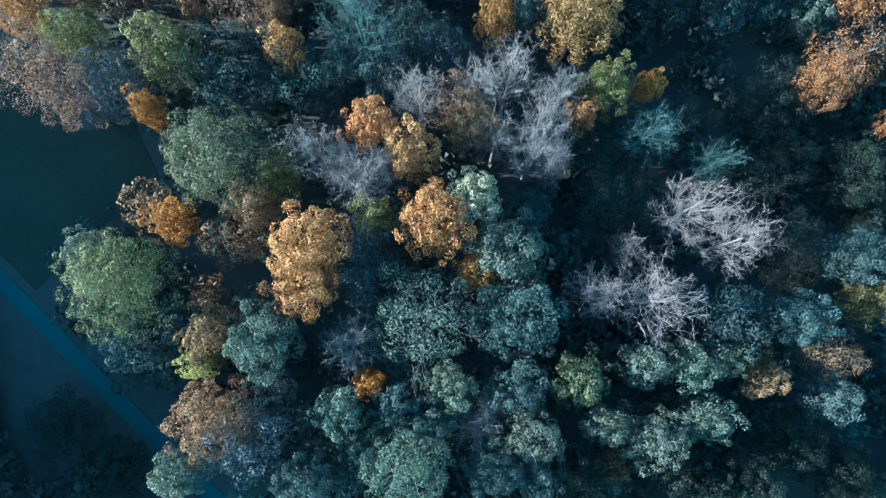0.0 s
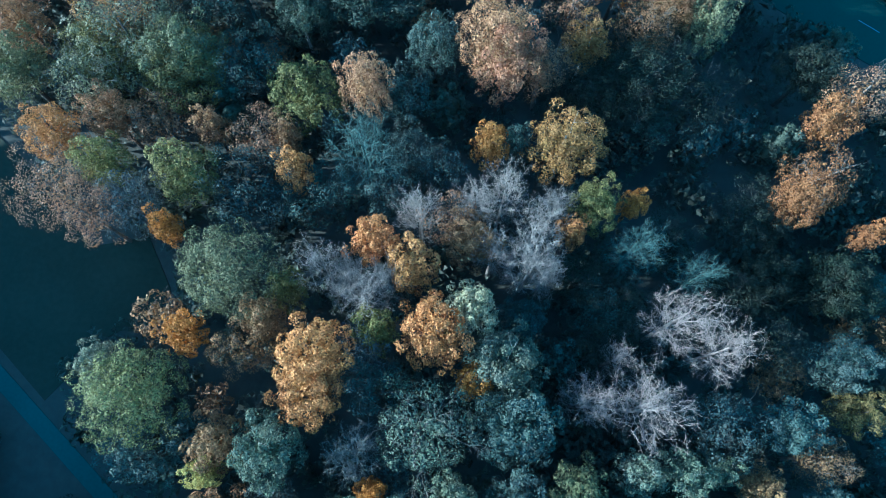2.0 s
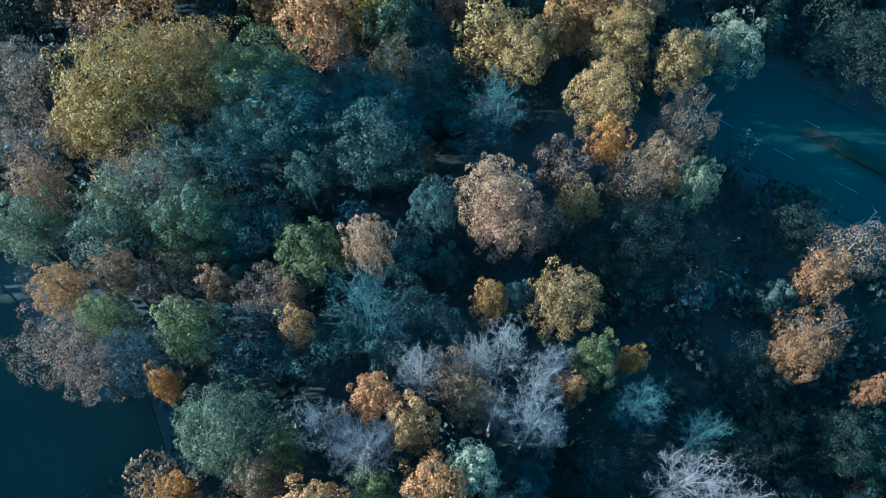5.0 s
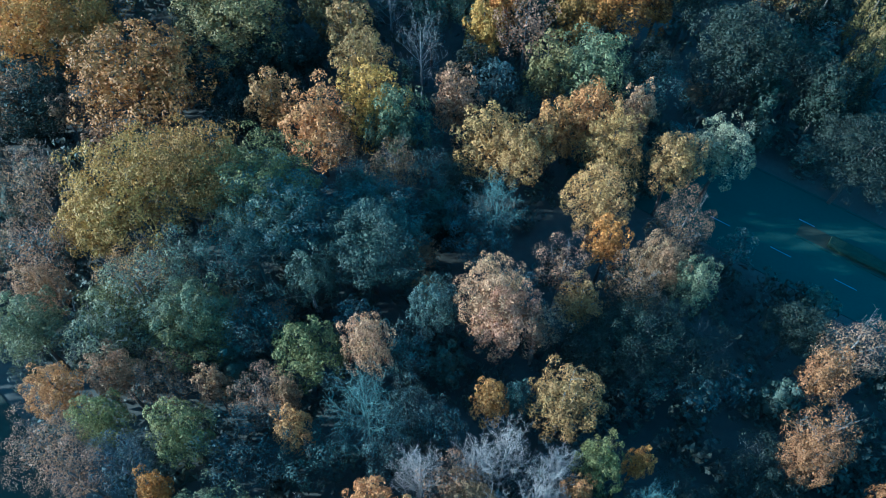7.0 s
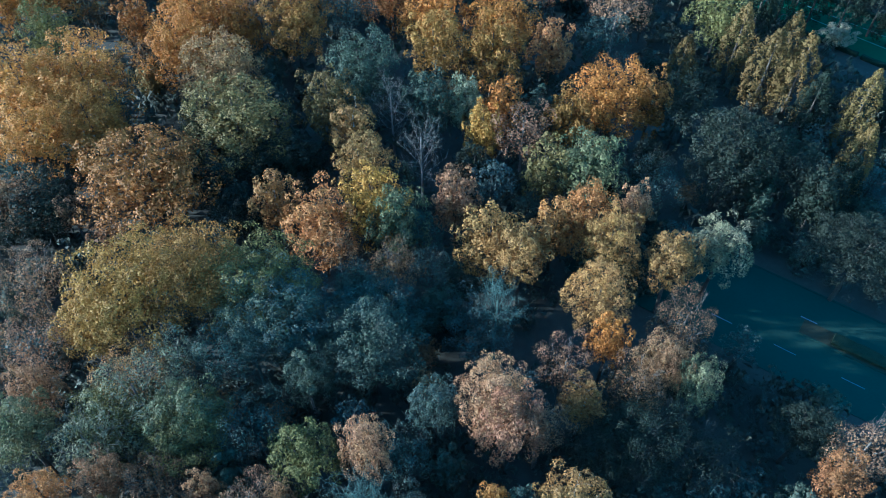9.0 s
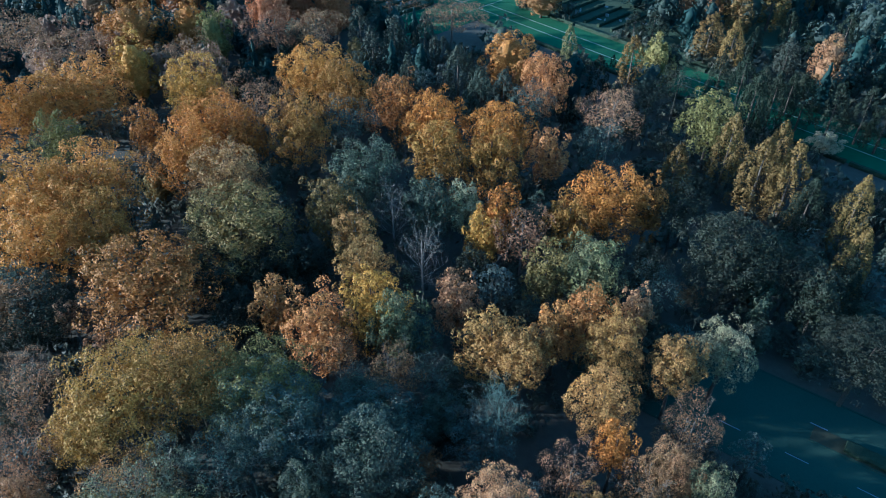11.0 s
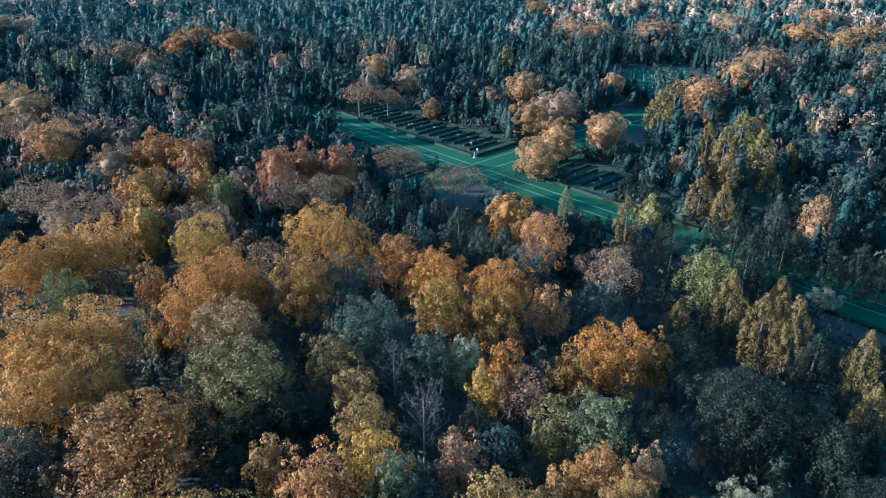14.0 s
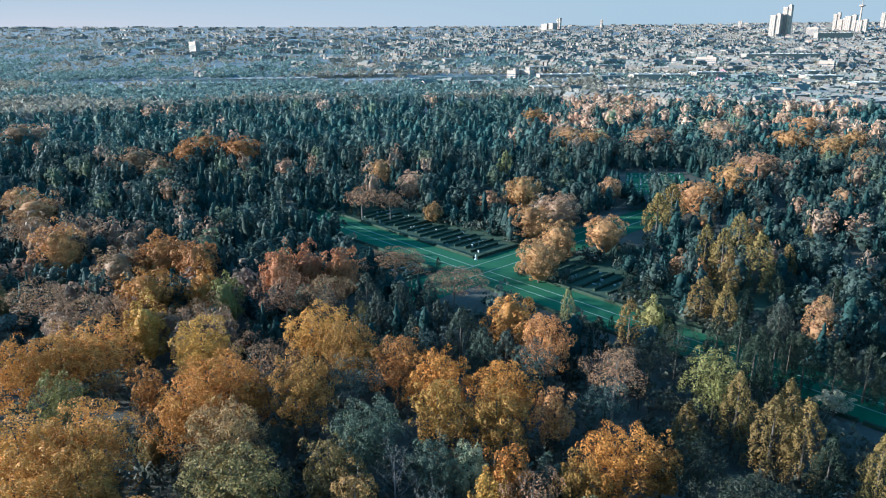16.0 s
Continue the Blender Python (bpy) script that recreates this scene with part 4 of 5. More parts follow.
leafy(128.7, 276.5, 5.1, 9.9, "pink")
leafy(113.4, 243.6, 5.1, 9.8, "softorange")
leafy(99.8, 253.6, 4.2, 9.0, "softorange")
leafy(75.8, 207.2, 4.8, 9.3, "softbrown")
leafy(79.3, 202.3, 3.4, 9.0, "softorange")
leafy(169.1, 285.7, 5.9, 11.3, "softbrown")
conifer(85.7, 202.4, 4.3, 19.0, "golden")
conifer(93.4, 194.8, 5.2, 20.0, "golden")
conifer(98.2, 220.4, 4.6, 19.0, "golden")
conifer(85.4, 215.3, 3.4, 17.0, "golden")
conifer(82.4, 189.1, 3.7, 15.0, "golden")
conifer(107.1, 205.0, 2.9, 13.0, "golden")
conifer(81.2, 252.9, 5.7, 18.0, "golden")
conifer(92.1, 270.4, 5.6, 18.0, "golden")
conifer(123.6, 225.7, 2.4, 13.0, "golden")
conifer(34.5, 357.9, 4.6, 16.0, "lime")
leafy(249.5, 419.9, 9.3, 17.0, "softorange")
leafy(253.2, 484.4, 11.6, 17.0, "softorange")
leafy(227.2, 367.4, 8.2, 15.7, "softbrown")
leafy(-93.8, 197.0, 8.3, 15.9, "softbrown")
leafy(-80.8, 202.3, 9.5, 17.0, "rust")
conifer(62.4, 126.8, 4.0, 20.0, "dark")
conifer(65.8, 141.3, 3.4, 17.0, "dark")
sparse(52.6, 142.6, 4.7, 14.0, "deep")
sparse(44.0, 134.4, 5.0, 14.0, "deep")
sparse(52.2, 130.5, 4.3, 13.0, "deep")
sparse(36.3, 131.9, 4.4, 14.0, "pinkbrown")
leafy(55.8, 160.2, 4.2, 11.0, "deep")
conifer(36.9, 150.3, 3.0, 13.0, "dark")
conifer(63.8, 148.4, 3.0, 14.0, "dark")
leafy(86.0, 152.8, 3.4, 7.0, "deep")
leafy(96.6, 152.5, 3.3, 7.0, "deep")
conifer(86.1, 162.2, 2.4, 11.0, "green")
conifer(1.7, 161.0, 2.9, 13.0, "green")
conifer(-6.4, 151.2, 3.3, 13.0, "green")
conifer(9.3, 149.1, 3.3, 12.0, "green")
conifer(15.5, 146.0, 3.0, 12.0, "green")
sparse(-9.5, 57.7, 4.8, 12.0, "teal")
sparse(-5.1, 54.6, 3.9, 11.0, "deep")
sparse(-2.5, 67.6, 3.4, 12.0, "teal")
sparse(-12.9, 64.5, 3.3, 12.0, "brown")
leafy(-28.1, 74.0, 4.5, 11.0, "deep")
leafy(-32.3, 79.3, 3.7, 11.0, "deep")
leafy(-56.9, 75.7, 5.4, 12.0, "deep")
leafy(-26.3, 84.1, 5.8, 10.0, "deep")
leafy(-28.4, 74.2, 4.5, 10.0, "deep")
leafy(-20.5, 85.9, 3.9, 11.0, "deep")
sparse(-56.8, 73.0, 6.1, 12.0, "deep")
leafy(5.6, 82.9, 3.8, 11.0, "deep")
sparse(32.2, 82.6, 4.8, 11.0, "deep")
leafy(-34.9, 39.0, 5.3, 14.0, "olive")
leafy(-26.5, 37.9, 5.5, 14.0, "olive")
sparse(-32.9, 44.3, 4.9, 15.0, "olivegold")
conifer(66.0, 120.6, 2.6, 12.0, "dark")
conifer(78.7, 137.4, 3.1, 13.0, "dark")
conifer(83.6, 133.9, 3.3, 14.0, "dark")
conifer(89.0, 131.7, 3.2, 14.0, "dark")
conifer(79.0, 144.5, 2.4, 11.0, "dark")
conifer(91.4, 127.8, 3.2, 13.0, "dark")
# shaded right side of the big crown, given by a greyer tint
leafy(-19.8, 52.2, 7.0, 18.0, "sage")
leafy(-7.5, 50.5, 7.0, 15.0, "teal")
bare(-4.5, 15.2, 2.3, 14.7, "silver")
bare(-8.7, 14.7, 2.3, 14.7, "silver")
sparse(1.4, 20.9, 2.7, 13.6, "pinkbrown")
bare(11.4, 22.0, 2.0, 14.4, "silver")
bare(5.4, 17.5, 2.3, 14.7, "silver")
bare(10.5, 15.4, 2.0, 14.3, "silver")
sparse(-7.0, 8.4, 2.6, 13.5, "grey")
leafy(8.2, 11.4, 2.9, 11.0, "teal")
sparse(15.8, 12.6, 3.1, 10.0, "teal")


# ---- fill: lower, thinner trees between the tall ones ----


def free_spot(x, y, r, overlap):
    return all((x - a) ** 2 + (y - b) ** 2 > (overlap * (r + c)) ** 2 for a, b, c in PLANTED)


rng_fill = np.random.default_rng(21)


def fill(count, y0, y1, kinds, r0, r1, h0, h1, overlap, x0=None, x1=None):
    """Trees at free places of a belt of the wood."""
    done = 0
    for _ in range(count * 14):
        if done == count:
            break
        y = rng_fill.uniform(y0, y1)
        x = rng_fill.uniform(-0.68 * max(y, 0) - 50 if x0 is None else x0, 0.68 * max(y, 0) + 50 if x1 is None else x1)
        r = rng_fill.uniform(r0, r1)
        h = rng_fill.uniform(h0, h1)
        if is_open(x, y, r) or hides_lawn(x, y, h) or not free_spot(x, y, r, overlap):
            continue
        grow, tint = kinds[int(rng_fill.integers(len(kinds)))]
        grow(x, y, r, h, tint)
        done += 1


DIM = [(sparse, "teal"), (sparse, "teal"), (sparse, "teal"), (sparse, "brown"), (sparse, "darkgreen"), (leafy, "darkgreen")]
COARSE = 160.0
fill(150, -30, 100, DIM, 1.8, 3.2, 6, 10.5, 0.48)
COARSE = 80.0
fill(70, 80, 190, DIM + [(leafy, "darkolive"), (conifer, "dark"), (leafy, "brown")], 2.4, 4.2, 7, 12, 0.62, None, 22)
# the right-hand belt takes only very dark tints; deep carries painted shade
fill(55, 75, 190, [(sparse, "deep"), (leafy, "deep"), (conifer, "dark"), (conifer, "dark")], 2.2, 3.8, 6, 10.5, 0.60, 22, None)
COARSE = 0.0

# ---- far woods: uncounted trees joined by kind ----


def many(base, places, radius, height, spin, on_rise=False):
    """Copies of one small shape, turned and stretched, as arrays."""
    verts, tris = base
    c, s = np.cos(spin)[:, None], np.sin(spin)[:, None]
    x = (verts[None, :, 0] * c - verts[None, :, 1] * s) * radius[:, None] + places[:, 0:1]
    y = (verts[None, :, 0] * s + verts[None, :, 1] * c) * radius[:, None] + places[:, 1:2]
    z = np.broadcast_to(verts[None, :, 2] * height[:, None], x.shape)
    if on_rise:
        z = z + far_rise(np.hypot(places[:, 0], places[:, 1]))[:, None]
    out = np.stack([x, y, z], -1).reshape(-1, 3)
    return out, (np.arange(len(places))[:, None, None] * len(verts) + np.asarray(tris)[None]).reshape(-1, 3)


def stuff(name, pairs, material, tint, label, category, flat=False):
    ob = new(name, fast_mesh(name, *joined(*pairs), material, flat))
    ob.color = (*tint, 1.0)
    return tagged(ob, label, category, kind="stuff")


def small_dome(seed, count, size):
    """A light broadleaf tree of 4.2 m radius and 13 m height for far away, with a stem."""
    rng = np.random.default_rng(seed)
    v, t = crown_shape(rng, 4.2, 13.0, count, size, 16, low=0.12, rough=0.35, span=1.75)
    core = body(rng, [(13.0 * z, 2.0 * r) for z, r in ((0.14, 0.5), (0.40, 1.0), (0.66, 0.85), (0.82, 0.4))], 6, 0.2)
    return joined((v, t), core, tubes([(0, 0, 0)], [(0, 0, 6.5)], [0.25], [0.16], 3))


FAR = {}


def scatter_far():
    rng = np.random.default_rng(5)
    near = {(int(a // 8), int(b // 8)) for a, b, c in PLANTED if b > 100}
    for y0, y1, gap in ((150, 250, 7.6), (250, 420, 7.6), (420, 900, 10.6)):
        ys = np.arange(y0, y1, gap)
        for y in ys:
            half = 0.70 * y + 30
            for x in np.arange(-half, half, gap):
                px, py = x + rng.uniform(-0.45, 0.45) * gap, y + rng.uniform(-0.45, 0.45) * gap
                edge = 715 - 0.0009 * (px - 30) ** 2 + 30 * noise.noise(Vector((px * 0.008, 3, 0)))
                if py > max(edge, 560) or is_open(px, py, 2.0):
                    continue
                if any((int(px // 8) + i, int(py // 8) + j) in near for i in (0,) for j in (0,)):
                    continue
                if hides_lawn(px, py, 12.5):
                    if not hides_lawn(px, py, 4.5):
                        FAR.setdefault(("low", 0), []).append((px, py))
                    continue
                patch = noise.noise(Vector((px * 0.016, py * 0.010, 2.0)))
                lean = px / py
                share = 0.012 + 0.07 * max(0.0, patch)
                if py > 400 and lean > 0.17:
                    share = 0.10 + 0.50 * patch
                    if py > 560:
                        share += 0.18
                elif py > 470 and lean < -0.28:
                    share = 0.01 + 0.42 * patch
                elif py < 250 and px < -35:
                    share = 0.20 + 0.5 * patch
                roll = rng.random()
                if roll < share:
                    kind = ("orange", "brown", "tan", "brown")[int(rng.integers(4))]
                elif roll > 0.985:
                    kind = "olive"
                else:
                    kind = ("spire", "spire", "spire_light", "dim")[int(rng.choice(4, p=(0.33, 0.27, 0.18, 0.22)))]
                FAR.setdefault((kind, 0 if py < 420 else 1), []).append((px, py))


scatter_far()
rng_west = np.random.default_rng(15)
while len(FAR.setdefault(("brown", 2), [])) < 280:      # the wood goes on towards the sun: unseen trees added to cast shade
    spot = rng_west.uniform(-150, -56), rng_west.uniform(-40, 130)
    if not is_open(*spot, 5.0) and spot[0] < -0.72 * max(spot[1], 0) - 50:
        FAR[("brown", 2)].append(spot)
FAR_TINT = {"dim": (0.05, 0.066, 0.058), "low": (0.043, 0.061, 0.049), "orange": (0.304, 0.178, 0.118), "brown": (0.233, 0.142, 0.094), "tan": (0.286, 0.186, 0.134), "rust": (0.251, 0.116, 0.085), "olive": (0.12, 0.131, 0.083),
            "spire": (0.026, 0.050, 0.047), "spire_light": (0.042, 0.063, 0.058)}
rng_far = np.random.default_rng(77)
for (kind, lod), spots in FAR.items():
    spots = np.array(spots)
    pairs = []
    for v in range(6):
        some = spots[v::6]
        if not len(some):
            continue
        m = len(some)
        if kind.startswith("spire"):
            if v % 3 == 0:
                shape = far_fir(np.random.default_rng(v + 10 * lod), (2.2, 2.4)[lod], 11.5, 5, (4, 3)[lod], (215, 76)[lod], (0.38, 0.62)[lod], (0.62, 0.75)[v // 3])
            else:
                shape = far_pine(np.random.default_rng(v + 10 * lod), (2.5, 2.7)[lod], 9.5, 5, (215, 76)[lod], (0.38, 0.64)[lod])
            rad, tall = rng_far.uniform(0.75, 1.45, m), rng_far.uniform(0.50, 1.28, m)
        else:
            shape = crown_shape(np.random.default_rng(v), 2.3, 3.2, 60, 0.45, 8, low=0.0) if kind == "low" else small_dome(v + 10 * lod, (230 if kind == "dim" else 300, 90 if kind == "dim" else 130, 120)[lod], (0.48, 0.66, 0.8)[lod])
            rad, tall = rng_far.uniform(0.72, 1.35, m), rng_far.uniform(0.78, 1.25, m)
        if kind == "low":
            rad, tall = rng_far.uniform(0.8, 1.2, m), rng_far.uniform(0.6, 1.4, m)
        # heights of the unseen sunward trees set how much sun gets past
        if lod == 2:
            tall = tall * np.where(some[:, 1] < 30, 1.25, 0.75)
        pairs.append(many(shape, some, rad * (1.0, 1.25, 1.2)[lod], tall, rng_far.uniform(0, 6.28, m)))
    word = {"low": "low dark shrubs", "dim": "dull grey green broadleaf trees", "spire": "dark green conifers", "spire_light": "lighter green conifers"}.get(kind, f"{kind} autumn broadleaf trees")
    # woods past 420 m get a lifted tint, haze painted into their colour
    stuff("far_woods", pairs, FAR_NEEDLE if kind.startswith("spire") else FAR_LEAF, np.array(FAR_TINT[kind]) * (0.9, 1.5, 1.0)[lod], f"distant wood of {word} behind the cemetery or out of view", "woods")

# ---- undergrowth ----


def undergrowth():
    rng = np.random.default_rng(31)
    spots = []
    while len(spots) < 2500:
        y = rng.uniform(-30, 175)
        x = rng.uniform(-0.68 * max(y, 0) - 60, 0.68 * max(y, 0) + 55)
        if not is_open(x, y, 2.2):
            spots.append((x, y))
    for s0, s1, d0, d1, count in ((-140, -96, 186, 212, 60), (-236, -164, 185, 205, 70), (-141, -72, 163.8, 166, 24), (-90, 10, 165, 180, 90), (-215, -164, 120, 128, 30)):
        spots += [tuple(ALONG * rng.uniform(s0, s1) + ACROSS * rng.uniform(d0, d1)) for _ in range(count)]
    spots = np.array(spots)
    pairs = []
    for v in range(6):      # finer leaves where the camera is nearer
        some = spots[spots[:, 1] < 75][v::6]
        far = spots[spots[:, 1] >= 75][v::6]
        for part_spots, count, size in ((some, 96, 0.30), (far, 30, 0.54)):
            m = len(part_spots)
            shape = crown_shape(np.random.default_rng(60 + v), 2.3, 3.8, count, size, 8, low=0.0)
            pairs.append(many(shape, part_spots, rng.uniform(0.6, 1.3, m), rng.uniform(0.45, 1.45, m), rng.uniform(0, 6.28, m)))
    stuff("undergrowth", pairs, LEAF, (0.070, 0.074, 0.060), "dark green and brown undergrowth below the trees", "shrubs")


undergrowth()

# ---- cemetery: hedges, stones and the white monument ----


def hedge_mesh(length, width, height, seed):
    """A clipped hedge with a softly uneven top and sides."""
    rng = np.random.default_rng(seed)
    steps = max(4, int(length / 0.9))
    bm = bmesh.new()
    rings = []
    for k in range(steps + 1):
        x = length * (k / steps - 0.5)
        w, h = width / 2 * rng.uniform(0.88, 1.12), height * rng.uniform(0.90, 1.08)
        prof = ((-w, 0), (-w * 1.04, h * 0.7), (-w * 0.7, h), (w * 0.7, h), (w * 1.04, h * 0.7), (w, 0))
        rings.append([bm.verts.new((x, y + rng.normal(0, 0.03), z)) for y, z in prof])
    for a, b in zip(rings, rings[1:]):
        for i in range(5):
            bm.faces.new((a[i], a[i + 1], b[i + 1], b[i]))
    bm.faces.new(rings[0])
    bm.faces.new(rings[-1][::-1])
    bmesh.ops.recalc_face_normals(bm, faces=bm.faces)
    return bm_mesh("hedge", bm, HEDGE)


def hedge(s0, d0, s1, d1, width, height, label, group):
    a, b = ALONG * s0 + ACROSS * d0, ALONG * s1 + ACROSS * d1
    way = b - a
    ob = new("hedge", hedge_mesh(float(np.linalg.norm(way)), width, height, int(abs(s0 * 7 + d0 * 3)) + 1))
    ob.matrix_basis = pose(*((a + b) / 2), -0.02, 0, 0, math.degrees(math.atan2(way[1], way[0])))
    return tagged(ob, label, "hedge", group)


BORDER, ROW = "long low clipped dark hedge along the lawn avenue", "short clipped dark hedge between grave rows"
for s0, s1, d in ((-262, -162.5, 162.8), (-142.5, 50, 162.8), (-262, -162.5, 145.4), (-142.5, 50, 145.4)):
    n = max(2, round(abs(s1 - s0) / 22))
    for k in range(n):
        hedge(s0 + (s1 - s0) * (k + 0.02) / n, d, s0 + (s1 - s0) * (k + 0.98) / n, d, 0.9, 0.9, BORDER, "border hedges")
for d0, d1, s in ((163.5, 192, -162), (163.5, 192, -142.6), (122, 144.6, -162)):
    hedge(s, d0, s, d1, 0.9, 1.0, BORDER, "border hedges")
for k in range(16):
    hedge(-236 + 4.5 * k, 166.5 + (k % 3), -236 + 4.5 * k, 183 - 2.5 * (k % 2), 0.8, 0.9, ROW, "grave row hedges")
for k in range(7):
    hedge(-139 + 4.6 * k, 167, -139 + 4.6 * k, 184 - 2 * (k % 2), 0.8, 0.9, ROW, "grave row hedges")
for k in range(6):
    hedge(-187 + 4.4 * k, 128 + (k % 2), -187 + 4.4 * k, 142, 0.8, 0.9, ROW, "grave row hedges")


for k in range(5):      # low shrubs on the strip between the carriageways
    mid = STREET * (9 + 20 * k + 9.5) + STREET_N * 75.65
    ob = new("hedge", hedge_mesh(19.4, 1.9, 0.75, 400 + k))
    ob.matrix_basis = pose(*mid, 0.15, 0, 0, math.degrees(math.atan2(STREET[1], STREET[0])))
    tagged(ob, "low dark shrubs on the strip between two carriageways", "hedge", "shrubs of the street")


def headstone_mesh(kind):
    """A headstone: rounded slab, plain block or lying plate."""
    bm = bmesh.new()
    if kind == 0:
        prof = [(-0.35, 0), (-0.35, 0.75)] + [(0.35 * math.cos(a), 0.75 + 0.28 * math.sin(a)) for a in np.linspace(math.pi * 0.85, math.pi * 0.15, 6)] + [(0.35, 0.75), (0.35, 0)]
        face = bm.faces.new([bm.verts.new((x, -0.09, z)) for x, z in prof])
        ext = bmesh.ops.extrude_face_region(bm, geom=[face])
        bmesh.ops.translate(bm, verts=[v for v in ext["geom"] if isinstance(v, bmesh.types.BMVert)], vec=(0, 0.18, 0))
    else:
        w, d, h = ((0.9, 0.28, 0.7), (0.8, 1.6, 0.22))[kind - 1]
        bmesh.ops.create_cube(bm, size=1.0)
        bmesh.ops.scale(bm, vec=(w, d, h), verts=bm.verts)
        bmesh.ops.translate(bm, vec=(0, 0, h / 2 - 0.02), verts=bm.verts)
        bmesh.ops.bevel(bm, geom=list(bm.edges), offset=0.05, segments=1, affect="EDGES")
    bmesh.ops.recalc_face_normals(bm, faces=bm.faces)
    return bm_mesh("headstone", bm, STONE)


STONES = [headstone_mesh(k) for k in range(3)]
rng_grave = np.random.default_rng(12)


def headstone(x, y, turn, kind, grow=1.0):
    ob = new("headstone", STONES[kind])
    ob.matrix_basis = pose(x, y, 0, 0, 0, turn) @ Matrix.Scale(grow, 4)
    word = ("upright rounded pale headstone", "low broad pale headstone", "lying pale grave plate")[kind]
    return tagged(ob, word + " in the grass", "headstone", "headstones of the plots")


for s0, s1, d0, d1, count in ((-234, -166, 167, 183, 34), (-137, -108, 168, 184, 16), (-186, -166, 129, 142, 12)):
    for k in range(count):
        p = ALONG * rng_grave.uniform(s0, s1) + ACROSS * rng_grave.uniform(d0, d1)
        headstone(*p, rng_grave.choice((48, 228, 138)) + rng_grave.uniform(-4, 4), int(rng_grave.integers(3)), rng_grave.uniform(0.8, 1.25))


def stone_rows():
    """The far grave field: rows of small pale stones."""
    spots = [(89 + 0.25 * (y - 322) + 2.1 * i, y) for y in np.arange(324, 372, 5.0) for i in range(14) if rng_grave.random() < 0.6]
    spots = np.array(spots) + rng_grave.normal(0, 0.12, (len(spots), 2))
    spots = np.concatenate([spots, np.array([(130 + 1.8 * i, 205 + 2.4 * j) for i in range(6) for j in range(4)])])
    box_v = np.array([(x, y, z) for z in (0, 1) for x, y in ((-1, -0.35), (1, -0.35), (1, 0.35), (-1, 0.35))], float)
    box_t = [(0, 1, 5), (0, 5, 4), (1, 2, 6), (1, 6, 5), (2, 3, 7), (2, 7, 6), (3, 0, 4), (3, 4, 7), (4, 5, 6), (4, 6, 7)]
    m = len(spots)
    pair = many((box_v, box_t), spots, rng_grave.uniform(0.3, 0.5, m), rng_grave.uniform(0.5, 0.9, m), np.full(m, 0.3))
    stuff("grave_rows", [pair], STONE, (1, 1, 1), "rows of small pale gravestones on a far grave field", "gravestones", True)


stone_rows()


def monument(x, y):
    """A white stone figure on a stepped plinth, as one plain mesh."""
    bm = bmesh.new()
    prof = ((0.95, 0.0), (0.95, 0.3), (0.7, 0.3), (0.7, 0.6), (0.45, 0.65), (0.42, 1.5), (0.36, 2.0), (0.42, 2.4), (0.30, 2.75), (0.16, 2.85), (0.20, 3.05), (0.12, 3.3), (0.0, 3.35))
    last = None
    for r, z in prof:
        ring = [bm.verts.new((max(r, 0.01) * math.cos(a), max(r, 0.01) * math.sin(a) * 0.8, z)) for a in np.arange(10) * 2 * math.pi / 10]
        if last:
            for i in range(10):
                bm.faces.new((last[i], last[(i + 1) % 10], ring[(i + 1) % 10], ring[i]))
        last = ring
    bm.faces.new(last)
    ob = new("statue", bm_mesh("statue", bm, MARBLE))
    ob.matrix_basis = pose(x, y, 0) @ Matrix.Scale(0.6, 4)
    return tagged(ob, "white stone statue on a plinth at the lawn crossing", "statue")


monument(12.5, 228.6)


def columnar(x, y, height):
    return plant("conifer", x, y, 0.9, height, TINTS["dark"], BROWN_BARK, "slim dark columnar conifer beside the lawn", "conifer", "columnar conifers", 2)


for s, d in ((-238, 165), (-246, 147.5), (-140.5, 161.2), (-163.5, 147.0), (-232, 164.8), (-96, 147)):
    columnar(*(ALONG * s + ACROSS * d), 4.2)

# ---- the town ----


def box_bm(bm, cx, cy, cz, w, d, h, bevel=0.0):
    made = bmesh.ops.create_cube(bm, size=1.0)["verts"]
    bmesh.ops.scale(bm, vec=(w, d, h), verts=made)
    bmesh.ops.translate(bm, vec=(cx, cy, cz + h / 2), verts=made)
    return made


def building(name, x, y, turn, label, category, group):
    root = new(name)
    root.matrix_basis = pose(x, y, float(far_rise(math.hypot(x, y))) - 0.3, 0, 0, turn)
    return tagged(root, label, category, group)


def box_part(name, root, material, *boxes):
    bm = bmesh.new()
    for b in boxes:
        box_bm(bm, *b)
    return part(name, bm_mesh(name, bm, material), root)


def storeyed(name, x, y, w, h, depth, wall, label, category, turn=-42.0, storey=3.0, roof=None):
    """A block with a band of windows on each storey, an edge to its roof and a small plant room."""
    w = w / (math.cos(radians(turn)) + 0.35)
    root = building(name, x, y, turn, label, category, "large buildings of the town")
    box_part("wall", root, wall, (0, 0, 0, w, depth, h))
    for k in range(max(1, int(h / storey) - 1)):
        box_part("window_band", root, DARK_GLASS, (0, 0, storey * k + 1.1, w * 0.94, depth + 0.3, 1.3))
        box_part("window_band", root, DARK_GLASS, (0, 0, storey * k + 1.12, w + 0.3, depth * 0.9, 1.26))
    top = box_part("roof", root, roof or PALE_ROOF, (0, 0, h, w + 0.6, depth + 0.6, 0.5))
    box_part("plant_room", top, wall, (w * 0.15, 0, h + 0.5, w * 0.3, depth * 0.4, 2.4))
    return root


def apartment_block(x, y, w, h):
    return storeyed("apartment_block", x, y, w, h, 13, CONCRETE, "pale apartment block with bands of windows", "apartment block")


